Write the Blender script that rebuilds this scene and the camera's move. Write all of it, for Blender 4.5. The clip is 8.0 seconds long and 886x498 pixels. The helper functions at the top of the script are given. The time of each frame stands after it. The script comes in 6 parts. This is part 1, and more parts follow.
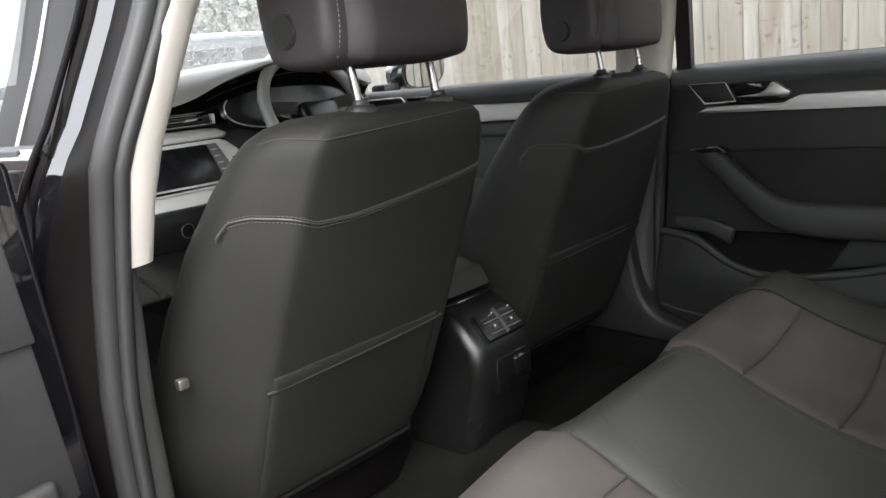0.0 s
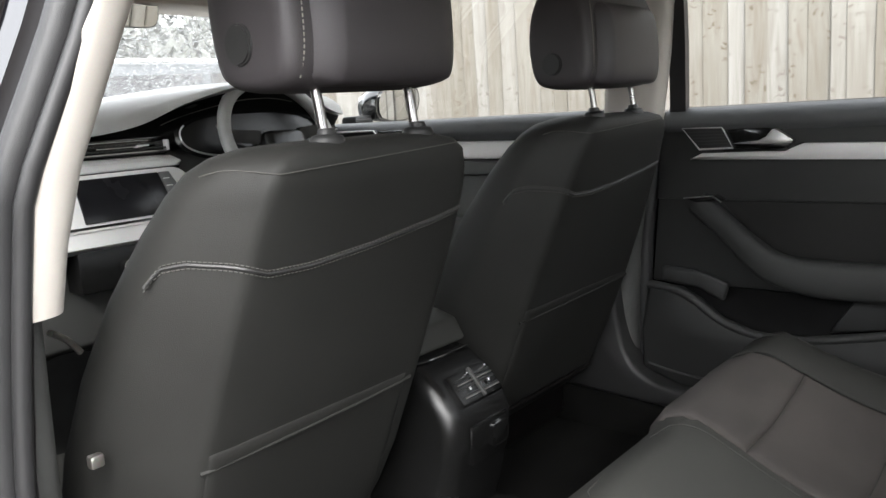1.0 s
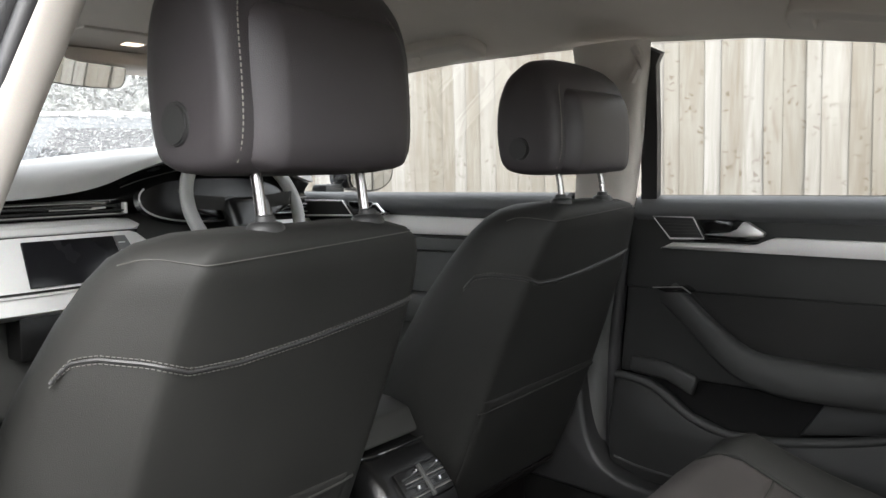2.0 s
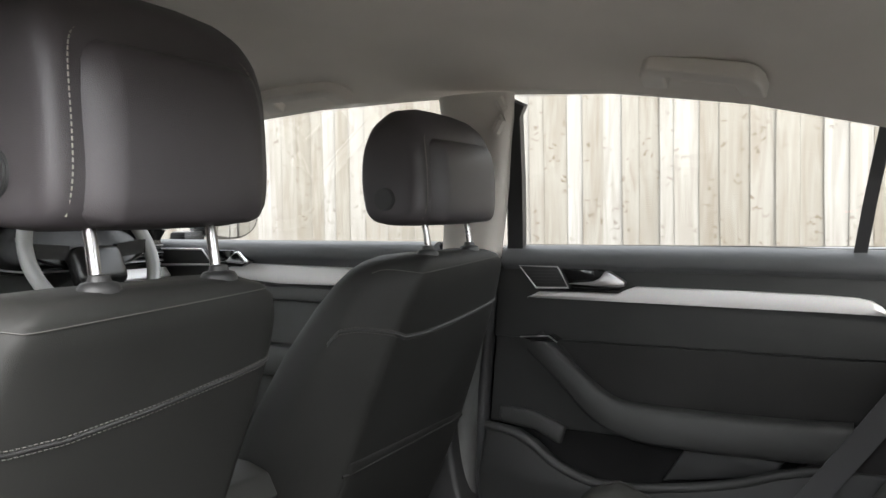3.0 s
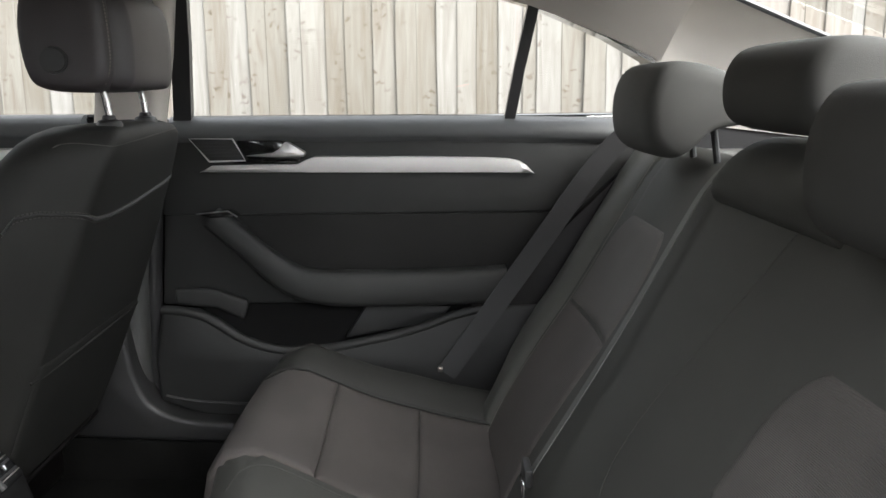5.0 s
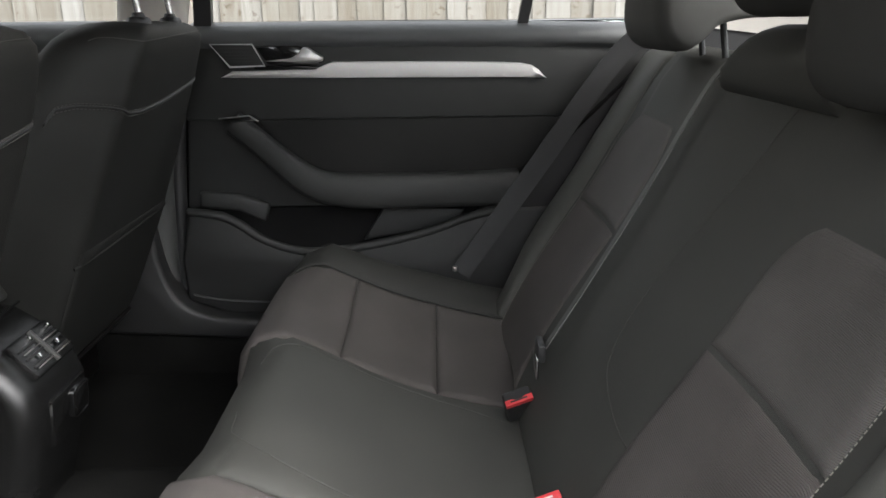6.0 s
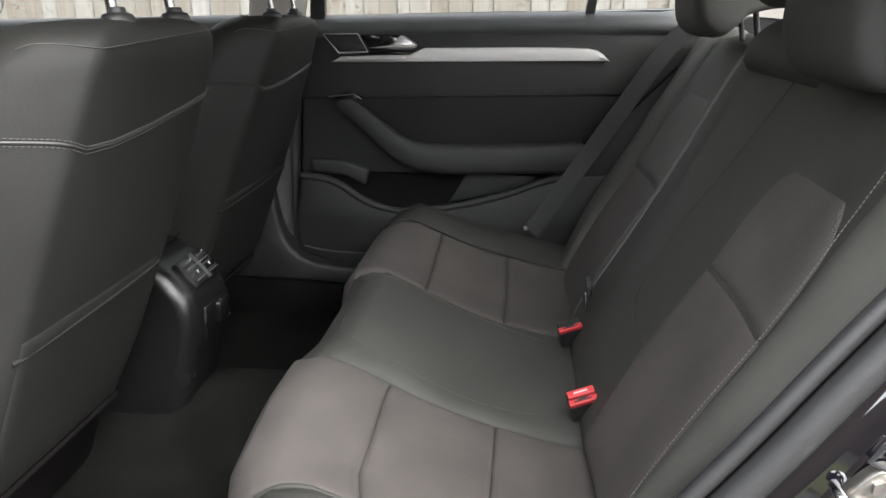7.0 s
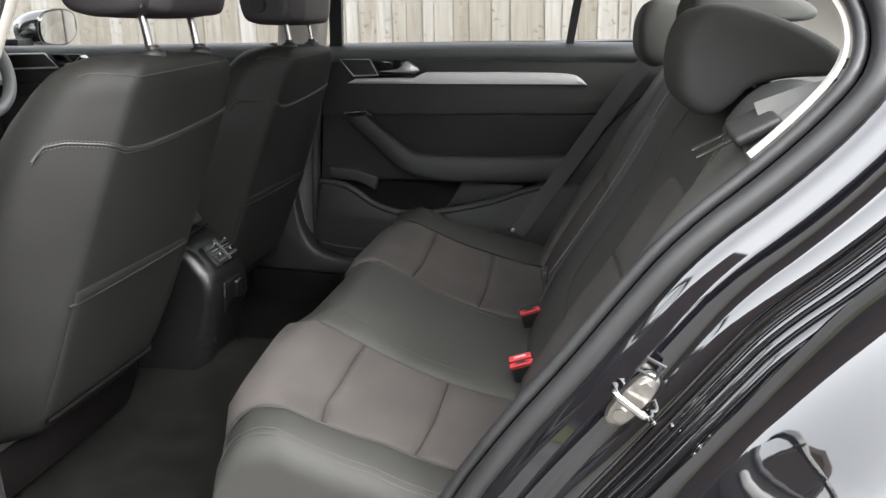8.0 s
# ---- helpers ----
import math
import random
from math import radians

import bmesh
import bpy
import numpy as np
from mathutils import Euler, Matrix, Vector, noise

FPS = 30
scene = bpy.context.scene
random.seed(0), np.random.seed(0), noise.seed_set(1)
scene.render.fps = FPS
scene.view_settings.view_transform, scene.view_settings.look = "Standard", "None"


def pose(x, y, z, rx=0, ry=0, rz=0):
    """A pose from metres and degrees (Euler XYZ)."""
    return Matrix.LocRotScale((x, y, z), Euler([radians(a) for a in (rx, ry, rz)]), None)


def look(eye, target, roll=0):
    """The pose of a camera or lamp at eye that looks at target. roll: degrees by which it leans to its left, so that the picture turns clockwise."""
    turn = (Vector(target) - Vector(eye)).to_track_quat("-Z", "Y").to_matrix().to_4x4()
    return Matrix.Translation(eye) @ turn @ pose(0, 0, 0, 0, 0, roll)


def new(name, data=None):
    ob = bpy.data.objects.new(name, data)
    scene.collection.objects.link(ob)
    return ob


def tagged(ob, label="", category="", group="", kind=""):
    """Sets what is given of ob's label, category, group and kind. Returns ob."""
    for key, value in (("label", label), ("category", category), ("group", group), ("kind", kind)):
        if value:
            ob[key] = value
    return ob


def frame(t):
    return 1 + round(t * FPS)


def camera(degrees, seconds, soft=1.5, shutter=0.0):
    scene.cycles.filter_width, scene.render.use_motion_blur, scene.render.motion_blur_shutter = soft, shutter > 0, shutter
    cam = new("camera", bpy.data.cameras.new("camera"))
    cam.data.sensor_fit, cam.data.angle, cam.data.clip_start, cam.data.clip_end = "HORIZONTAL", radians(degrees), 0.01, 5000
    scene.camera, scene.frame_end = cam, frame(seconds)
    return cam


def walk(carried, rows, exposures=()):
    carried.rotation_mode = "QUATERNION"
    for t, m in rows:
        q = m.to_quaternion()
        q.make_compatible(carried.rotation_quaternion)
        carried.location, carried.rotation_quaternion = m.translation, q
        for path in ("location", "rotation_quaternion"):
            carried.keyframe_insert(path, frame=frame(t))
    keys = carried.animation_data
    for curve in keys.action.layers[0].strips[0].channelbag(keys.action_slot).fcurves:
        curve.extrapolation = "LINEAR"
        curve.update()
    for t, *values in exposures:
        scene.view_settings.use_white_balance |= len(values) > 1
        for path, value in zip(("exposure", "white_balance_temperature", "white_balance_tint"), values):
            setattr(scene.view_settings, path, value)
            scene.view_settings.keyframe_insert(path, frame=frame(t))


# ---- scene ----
cam = camera(58.6, 8.0)
PATH = [
    (0, (-1.178, 0.214, 0.991), (0.255, 1.543, 0.566), -6.1),
    (0.5, (-1.144, 0.259, 0.987), (0.331, 1.555, 0.602), -4.8),
    (1, (-1.057, 0.337, 0.982), (0.449, 1.608, 0.639), -3.7),
    (2.3, (-0.954, 0.347, 1.028), (0.63, 1.559, 0.884), -0.3),
    (2.5, (-0.938, 0.329, 1.033), (0.68, 1.498, 0.913), -0.2),
    (3, (-0.932, 0.36, 1.028), (0.809, 1.339, 0.939), -0.8),
    (3.5, (-0.928, 0.437, 1.028), (0.942, 1.133, 0.904), -1.2),
    (4, (-0.942, 0.484, 1.026), (1.008, 0.885, 0.83), -1.3),
    (4.5, (-0.958, 0.539, 1.022), (1.017, 0.672, 0.74), -0.9),
    (4.7, (-0.97, 0.559, 1.02), (1.003, 0.601, 0.698), -0.6),
    (5.8, (-1.045, 0.59, 0.96), (0.883, 0.544, 0.434), -0.7),
    (6, (-1.07, 0.599, 0.951), (0.851, 0.584, 0.396), -0.7),
    (6.5, (-1.194, 0.585, 0.937), (0.715, 0.682, 0.347), -1.2),
    (7, (-1.372, 0.555, 0.957), (0.532, 0.766, 0.381), -1.2),
    (7.5, (-1.583, 0.467, 0.971), (0.316, 0.765, 0.421), -1.1),
    (8, (-1.651, 0.346, 0.985), (0.245, 0.695, 0.453), -1.0),
]
walk(cam, [(t, look(eye, target, roll)) for t, eye, target, roll in PATH], [(0, 2.90), (0.5, 3.0), (1, 3.1), (2.5, 3.28), (3.5, 3.48), (4.5, 3.36), (6, 3.10), (7.5, 3.15), (8, 3.10)])

# ---- light ----
world = bpy.data.worlds.new("overcast_sky")
scene.world = world
world.use_nodes = True
wn = world.node_tree
sky = wn.nodes.new("ShaderNodeTexSky")
sky.sky_type, sky.sun_disc = "NISHITA", False
sky.sun_elevation, sky.sun_rotation = radians(49), radians(225)
sky.air_density, sky.dust_density, sky.ozone_density = 1.0, 2.0, 1.0
soft_sky = wn.nodes.new("ShaderNodeHueSaturation")
soft_sky.inputs["Saturation"].default_value = 0.14
wn.links.new(sky.outputs[0], soft_sky.inputs["Color"])
wn.links.new(soft_sky.outputs[0], wn.nodes["Background"].inputs["Color"])
wn.nodes["Background"].inputs["Strength"].default_value = 0.15
sun = new("sun", bpy.data.lights.new("sun", "SUN"))
sun.data.energy, sun.data.angle, sun.data.color = 0.65, radians(50), (1.0, 0.97, 0.93)
sun.matrix_world = look((-4.2, -3.7, 7.5), (0, 0.5, 0.5))


# ---- materials ----
def material(name, base, rough=0.5, metal=0.0, grain=0.0, rib=210.0, grain_size=400.0, vary=0.15, vary_size=6.0, coat=0.0, spec=0.5, tint=None, weave=None, rough_vary=0.08):
    """A principled surface with broad stains, fine grain and relief, in metres."""
    m = bpy.data.materials.new(name)
    m.use_nodes = True
    nt = m.node_tree
    n, li = nt.nodes, nt.links
    p = n["Principled BSDF"]
    p.inputs["Metallic"].default_value = metal
    p.inputs["Coat Weight"].default_value = coat
    p.inputs["Coat Roughness"].default_value = 0.03
    p.inputs["Specular IOR Level"].default_value = spec
    tc = n.new("ShaderNodeTexCoord")
    broad = n.new("ShaderNodeTexNoise")
    broad.inputs["Scale"].default_value, broad.inputs["Detail"].default_value = vary_size, 5.0
    fine = n.new("ShaderNodeTexNoise")
    fine.inputs["Scale"].default_value, fine.inputs["Detail"].default_value = grain_size, 3.0
    li.new(tc.outputs["Object"], broad.inputs["Vector"])
    li.new(tc.outputs["Object"], fine.inputs["Vector"])
    ramp = n.new("ShaderNodeValToRGB")
    dark = [c * (1 - vary) for c in base]
    light = tint if tint else [min(1.0, c * (1 + vary)) for c in base]
    ramp.color_ramp.elements[0].position, ramp.color_ramp.elements[1].position = 0.32, 0.68
    ramp.color_ramp.elements[0].color, ramp.color_ramp.elements[1].color = (*dark, 1), (*light, 1)
    li.new(broad.outputs["Fac"], ramp.inputs["Fac"])
    mix = n.new("ShaderNodeMix")
    mix.data_type, mix.blend_type = "RGBA", "MULTIPLY"
    mix.inputs["Factor"].default_value = 0.35
    li.new(ramp.outputs["Color"], mix.inputs["A"])
    li.new(fine.outputs["Color"], mix.inputs["B"])
    li.new(mix.outputs["Result"], p.inputs["Base Color"])
    rr = n.new("ShaderNodeMapRange")
    rr.inputs["To Min"].default_value, rr.inputs["To Max"].default_value = max(0.0, rough - rough_vary), min(1.0, rough + rough_vary)
    li.new(broad.outputs["Fac"], rr.inputs["Value"])
    li.new(rr.outputs["Result"], p.inputs["Roughness"])
    if grain:
        bump = n.new("ShaderNodeBump")
        bump.inputs["Strength"].default_value, bump.inputs["Distance"].default_value = grain, 0.002
        source = fine.outputs["Fac"]
        if weave:
            wave = n.new("ShaderNodeTexWave")
            wave.bands_direction = weave
            wave.inputs["Scale"].default_value, wave.inputs["Distortion"].default_value = rib, 1.5
            li.new(tc.outputs["Object"], wave.inputs["Vector"])
            both = n.new("ShaderNodeMath")
            both.operation = "ADD"
            li.new(wave.outputs["Fac"], both.inputs[0])
            li.new(fine.outputs["Fac"], both.inputs[1])
            source = both.outputs[0]
        li.new(source, bump.inputs["Height"])
        li.new(bump.outputs["Normal"], p.inputs["Normal"])
    return m


def glass_material(name, tint=(1, 1, 1), gloss=1.0):
    """A thin pane: clear, with the mirror gloss of its angle."""
    m = bpy.data.materials.new(name)
    m.use_nodes = True
    n, li = m.node_tree.nodes, m.node_tree.links
    n.remove(n["Principled BSDF"])
    clear, shine, mix = n.new("ShaderNodeBsdfTransparent"), n.new("ShaderNodeBsdfGlossy"), n.new("ShaderNodeMixShader")
    clear.inputs["Color"].default_value = (*tint, 1)
    shine.inputs["Roughness"].default_value = 0.01
    facing, power, base = n.new("ShaderNodeLayerWeight"), n.new("ShaderNodeMath"), n.new("ShaderNodeMapRange")
    power.operation, power.inputs[1].default_value = "POWER", 5.0
    base.inputs["To Min"].default_value, base.inputs["To Max"].default_value = 0.035 * gloss, 0.6 * gloss
    li.new(facing.outputs["Facing"], power.inputs[0])
    li.new(power.outputs[0], base.inputs["Value"])
    li.new(base.outputs["Result"], mix.inputs[0])
    li.new(clear.outputs[0], mix.inputs[1])
    li.new(shine.outputs[0], mix.inputs[2])
    li.new(mix.outputs[0], n["Material Output"].inputs["Surface"])
    return m


def glow_material(name, colour, power):
    m = bpy.data.materials.new(name)
    m.use_nodes = True
    p = m.node_tree.nodes["Principled BSDF"]
    p.inputs["Base Color"].default_value = (*colour, 1)
    p.inputs["Emission Color"].default_value = (*colour, 1)
    p.inputs["Emission Strength"].default_value = power
    return m


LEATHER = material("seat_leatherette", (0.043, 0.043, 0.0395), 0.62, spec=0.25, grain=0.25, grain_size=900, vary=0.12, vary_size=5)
# same leatherette, darkened for the shade on the front seat backs
SEAT_BACK = material("front_leatherette_shaded", (0.0225, 0.0225, 0.021), 0.58, spec=0.22, grain=0.25, grain_size=900, vary=0.14, vary_size=5)
# windscreen light on the dark rim is put into this grey
RIM = material("wheel_leather_lit", (0.36, 0.36, 0.35), 0.34, grain=0.2, grain_size=900, vary=0.1)
# same leatherette, lightened for the door light on the bench bolsters
LEATHER_LIT = material("bench_leatherette_lit", (0.0888, 0.0888, 0.0804), 0.58, spec=0.3, grain=0.25, grain_size=900, vary=0.12, vary_size=5)
TWILL = material("seat_twill", (0.056, 0.056, 0.050), 0.72, grain=0.35, grain_size=1200, vary=0.14, vary_size=7)
INSERT = material("seat_insert_fabric", (0.090, 0.080, 0.075), 0.80, grain=0.40, grain_size=900, vary=0.14, vary_size=9, weave="Y")
INSERT_BACK = material("back_insert_fabric", (0.104, 0.096, 0.090), 0.80, grain=0.40, rib=175.0, grain_size=900, vary=0.14, vary_size=9, weave="Z")
HEAD_COVER = material("headrest_leatherette", (0.054, 0.048, 0.051), 0.50, grain=0.22, grain_size=900, vary=0.1, vary_size=6)
HEAD_CLOTH = material("headrest_cloth", (0.052, 0.052, 0.048), 0.78, grain=0.35, grain_size=1200, vary=0.14, vary_size=7)
THREAD = material("pale_thread", (0.22, 0.21, 0.18), 0.7, vary=0.1)
THREAD_DARK = material("grey_thread", (0.062, 0.060, 0.055), 0.7, vary=0.1)
SOFT_PLASTIC = material("soft_black_plastic", (0.075, 0.076, 0.073), 0.50, grain=0.35, grain_size=1400, vary=0.12)
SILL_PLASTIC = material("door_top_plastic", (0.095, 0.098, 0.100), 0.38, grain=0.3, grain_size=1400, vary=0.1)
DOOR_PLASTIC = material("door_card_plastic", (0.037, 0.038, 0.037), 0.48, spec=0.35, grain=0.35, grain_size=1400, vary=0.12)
# door card plastic again, darkened for the shade low on the door
DOOR_PLASTIC_SHADED = material("door_plastic_shaded", (0.021, 0.0215, 0.021), 0.50, grain=0.35, grain_size=1400, vary=0.14)
HARD_PLASTIC = material("hard_black_plastic", (0.028, 0.028, 0.028), 0.45, grain=0.25, grain_size=1100, vary=0.12)
CONSOLE = material("console_plastic", (0.009, 0.009, 0.009), 0.24, grain=0.2, grain_size=1200, vary=0.12)
GLOSS_BLACK = material("piano_black", (0.008, 0.008, 0.008), 0.15, coat=0.6, vary=0.1)
# sky glare through the windscreen is put into this pale base colour
DASH_TOP = material("dash_plastic_glare", (0.46, 0.46, 0.45), 0.34, grain=0.25, grain_size=1300, vary=0.1)
DOOR_CLOTH = material("door_insert_cloth", (0.026, 0.026, 0.0255), 0.85, spec=0.2, grain=0.5, grain_size=1300, vary=0.12)
ALU = material("brushed_aluminium", (0.62, 0.61, 0.60), 0.34, metal=0.85, grain=0.05, grain_size=700, vary=0.05)
SILVER_PAINT = material("silver_paint", (0.55, 0.55, 0.54), 0.35, metal=0.5, vary=0.05)
DASH_SILVER = material("pale_silver_dash_trim", (0.86, 0.85, 0.84), 0.32, metal=0.05, grain=0.04, grain_size=700, vary=0.04)
KEY_GREY = material("grey_key_plastic", (0.16, 0.16, 0.16), 0.42, vary=0.06)
SATIN = material("satin_silver_trim", (0.82, 0.80, 0.79), 0.38, metal=0.15, grain=0.04, grain_size=700, vary=0.04)
CHROME = material("chrome", (0.80, 0.80, 0.80), 0.10, metal=1.0, vary=0.04, rough_vary=0.03)
POST_STEEL = material("dull_chrome", (0.36, 0.35, 0.345), 0.24, metal=1.0, vary=0.08, vary_size=30)
STEEL = material("zinc_steel", (0.40, 0.38, 0.35), 0.32, metal=0.9, grain=0.1, grain_size=300, vary=0.18, vary_size=40)
LINER = material("headliner_cloth", (0.78, 0.725, 0.665), 0.92, grain=0.4, grain_size=1500, vary=0.05, vary_size=4)
PILLAR = material("beige_pillar_plastic", (0.68, 0.635, 0.58), 0.55, grain=0.2, grain_size=1300, vary=0.05)
RUBBER = material("door_seal_rubber", (0.028, 0.028, 0.029), 0.38, spec=0.6, grain=0.2, grain_size=800, vary=0.15)
PAINT = material("black_car_paint", (0.006, 0.006, 0.008), 0.03, coat=1.0, spec=1.0, vary=0.2, vary_size=3, rough_vary=0.02)
SASH = material("satin_black_sash", (0.008, 0.007, 0.007), 0.36, vary=0.25, vary_size=4, spec=0.12)
CARPET = material("black_carpet", (0.0085, 0.0085, 0.008), 0.95, grain=1.0, grain_size=700, vary=0.3, vary_size=12, spec=0.10)
BELT = material("belt_webbing", (0.0288, 0.0288, 0.0295), 0.36, grain=0.4, grain_size=1600, vary=0.1)
# near-black that paints in the shade inside the door pocket
POCKET_SHADE = material("pocket_shade", (0.015, 0.015, 0.015), 0.95, grain=0.6, grain_size=900, vary=0.2, spec=0.1)
GREY_BELT = material("grey_belt_webbing", (0.12, 0.12, 0.115), 0.5, grain=0.4, grain_size=1600, vary=0.08)
RED = material("red_buckle_plastic", (0.74, 0.060, 0.070), 0.42, vary=0.08)
SHOULDER = material("grey_shoulder_plastic", (0.125, 0.125, 0.12), 0.42, grain=0.3, grain_size=1400, vary=0.1)
WHITE_TAG = material("white_label", (0.72, 0.72, 0.70), 0.6, vary=0.05)
SCREEN = material("dark_screen_glass", (0.01, 0.01, 0.012), 0.25, spec=0.25, coat=0.0, vary=0.1)
MIRROR = material("mirror_glass", (0.85, 0.86, 0.86), 0.02, metal=1.0, vary=0.02, rough_vary=0.01)
TINT = glass_material("tinted_glass", (0.965, 0.975, 0.97))
def wet_glass_material():
    """A pane under a broken film of rain, which scatters part of the light."""
    m = glass_material("rain_wet_glass", (0.975, 0.985, 0.98))
    n, li = m.node_tree.nodes, m.node_tree.links
    out = n["Material Output"]
    old = out.inputs["Surface"].links[0].from_socket
    film, mix = n.new("ShaderNodeBsdfTranslucent"), n.new("ShaderNodeMixShader")
    film.inputs["Color"].default_value = (0.92, 0.94, 0.94, 1)
    tc, noise, span = n.new("ShaderNodeTexCoord"), n.new("ShaderNodeTexNoise"), n.new("ShaderNodeMapRange")
    noise.inputs["Scale"].default_value, noise.inputs["Detail"].default_value, noise.inputs["Roughness"].default_value = 75.0, 6.0, 0.7
    span.inputs["From Min"].default_value, span.inputs["From Max"].default_value = 0.47, 0.70
    span.inputs["To Min"].default_value, span.inputs["To Max"].default_value = 0.01, 0.10
    li.new(tc.outputs["Object"], noise.inputs["Vector"])
    li.new(noise.outputs["Fac"], span.inputs["Value"])
    li.new(span.outputs["Result"], mix.inputs[0])
    li.new(old, mix.inputs[1])
    li.new(film.outputs[0], mix.inputs[2])
    li.new(mix.outputs[0], out.inputs["Surface"])
    return m


WET_GLASS = wet_glass_material()
DROPLET = glass_material("rain_drop", (0.50, 0.52, 0.53), 6.0)
LAMP = glow_material("map_lamp", (1.0, 0.78, 0.6), 0.35)
ASPHALT = material("damp_concrete", (0.12, 0.117, 0.11), 0.7, grain=0.8, grain_size=150, vary=0.3, vary_size=2)
WALL = material("brown_garden_wall", (0.11, 0.082, 0.068), 0.85, grain=0.6, grain_size=60, vary=0.25, vary_size=3)
GRASS = material("verge_grass", (0.12, 0.13, 0.045), 0.8, grain=1.0, grain_size=90, vary=0.3, vary_size=4)
SHRUB = material("grey_shrub_leaf", (0.13, 0.135, 0.12), 0.6, vary=0.5, vary_size=3)


def wood_material():
    """Weathered close-board fencing: long grain, dark knots, each board its own tone."""
    m = bpy.data.materials.new("weathered_fence_wood")
    m.use_nodes = True
    n, li = m.node_tree.nodes, m.node_tree.links
    p = n["Principled BSDF"]
    p.inputs["Roughness"].default_value = 0.85
    tc, info = n.new("ShaderNodeTexCoord"), n.new("ShaderNodeObjectInfo")
    shift = n.new("ShaderNodeVectorMath")
    shift.operation = "MULTIPLY_ADD"
    shift.inputs[1].default_value = (1, 1, 1)
    seed = n.new("ShaderNodeCombineXYZ")
    far = n.new("ShaderNodeMath")
    far.operation, far.inputs[1].default_value = "MULTIPLY", 57.0
    li.new(info.outputs["Random"], far.inputs[0])
    for k in range(3):
        li.new(far.outputs[0], seed.inputs[k])
    li.new(tc.outputs["Object"], shift.inputs[0])
    li.new(seed.outputs[0], shift.inputs[2])
    long = n.new("ShaderNodeMapping")
    long.inputs["Scale"].default_value = (17, 17, 1.5)
    li.new(shift.outputs[0], long.inputs["Vector"])
    grain = n.new("ShaderNodeTexNoise")
    grain.inputs["Scale"].default_value, grain.inputs["Detail"].default_value, grain.inputs["Distortion"].default_value = 1.6, 6.0, 1.3
    li.new(long.outputs[0], grain.inputs["Vector"])
    tone = n.new("ShaderNodeValToRGB")
    e = tone.color_ramp.elements
    e[0].position, e[0].color = 0.25, (0.262, 0.228, 0.188, 1)
    e[1].position, e[1].color = 0.75, (0.39, 0.368, 0.332, 1)
    mid = e.new(0.5)
    mid.color = (0.328, 0.303, 0.264, 1)
    li.new(grain.outputs["Fac"], tone.inputs["Fac"])
    knots = n.new("ShaderNodeTexVoronoi")
    knots.voronoi_dimensions = "2D"
    apart, stretch, scaled = n.new("ShaderNodeSeparateXYZ"), n.new("ShaderNodeCombineXYZ"), n.new("ShaderNodeMapping")
    scaled.inputs["Scale"].default_value = (1, 2.9, 5.4)
    wander, bend = n.new("ShaderNodeTexNoise"), n.new("ShaderNodeVectorMath")
    wander.inputs["Scale"].default_value = 38.0
    bend.operation = "MULTIPLY_ADD"
    bend.inputs[1].default_value = (0, 0.060, 0.055)
    li.new(shift.outputs[0], wander.inputs["Vector"])
    li.new(wander.outputs["Color"], bend.inputs[0])
    li.new(shift.outputs[0], bend.inputs[2])
    li.new(bend.outputs[0], scaled.inputs["Vector"])
    li.new(scaled.outputs[0], apart.inputs[0])
    li.new(apart.outputs[1], stretch.inputs[0])
    li.new(apart.outputs[2], stretch.inputs[1])
    li.new(stretch.outputs[0], knots.inputs["Vector"])
    spot = n.new("ShaderNodeMapRange")
    spot.interpolation_type = "SMOOTHSTEP"
    spot.inputs["From Min"].default_value, spot.inputs["From Max"].default_value = 0.0, 0.20
    li.new(knots.outputs["Distance"], spot.inputs["Value"])
    patch, spread, keep = n.new("ShaderNodeTexNoise"), n.new("ShaderNodeMapRange"), n.new("ShaderNodeMath")
    patch.inputs["Scale"].default_value = 5.0
    li.new(shift.outputs[0], patch.inputs["Vector"])
    spread.inputs["From Min"].default_value, spread.inputs["From Max"].default_value = 0.41, 0.50
    li.new(patch.outputs["Fac"], spread.inputs["Value"])
    keep.operation = "MAXIMUM"
    li.new(spot.outputs["Result"], keep.inputs[0])
    li.new(spread.outputs["Result"], keep.inputs[1])
    dark = n.new("ShaderNodeMix")
    dark.data_type = "RGBA"
    dark.inputs["A"].default_value = (0.185, 0.150, 0.112, 1)
    li.new(keep.outputs[0], dark.inputs["Factor"])
    li.new(tone.outputs["Color"], dark.inputs["B"])
    each = n.new("ShaderNodeHueSaturation")
    value, sat = n.new("ShaderNodeMapRange"), n.new("ShaderNodeMapRange")
    value.inputs["To Min"].default_value, value.inputs["To Max"].default_value = 0.39, 0.60
    sat.inputs["To Min"].default_value, sat.inputs["To Max"].default_value = 1.35, 0.6
    li.new(info.outputs["Random"], value.inputs["Value"])
    li.new(info.outputs["Random"], sat.inputs["Value"])
    li.new(value.outputs["Result"], each.inputs["Value"])
    li.new(sat.outputs["Result"], each.inputs["Saturation"])
    li.new(dark.outputs["Result"], each.inputs["Color"])
    li.new(each.outputs["Color"], p.inputs["Base Color"])
    bump = n.new("ShaderNodeBump")
    bump.inputs["Strength"].default_value, bump.inputs["Distance"].default_value = 0.4, 0.004
    li.new(grain.outputs["Fac"], bump.inputs["Height"])
    li.new(bump.outputs["Normal"], p.inputs["Normal"])
    return m


WOOD = wood_material()


# ---- mesh helpers ----
def thing(name, at, label, category, group="", kind=""):
    ob = new(name)
    ob.empty_display_size = 0.05
    ob.location = at
    return tagged(ob, label, category, group, kind)


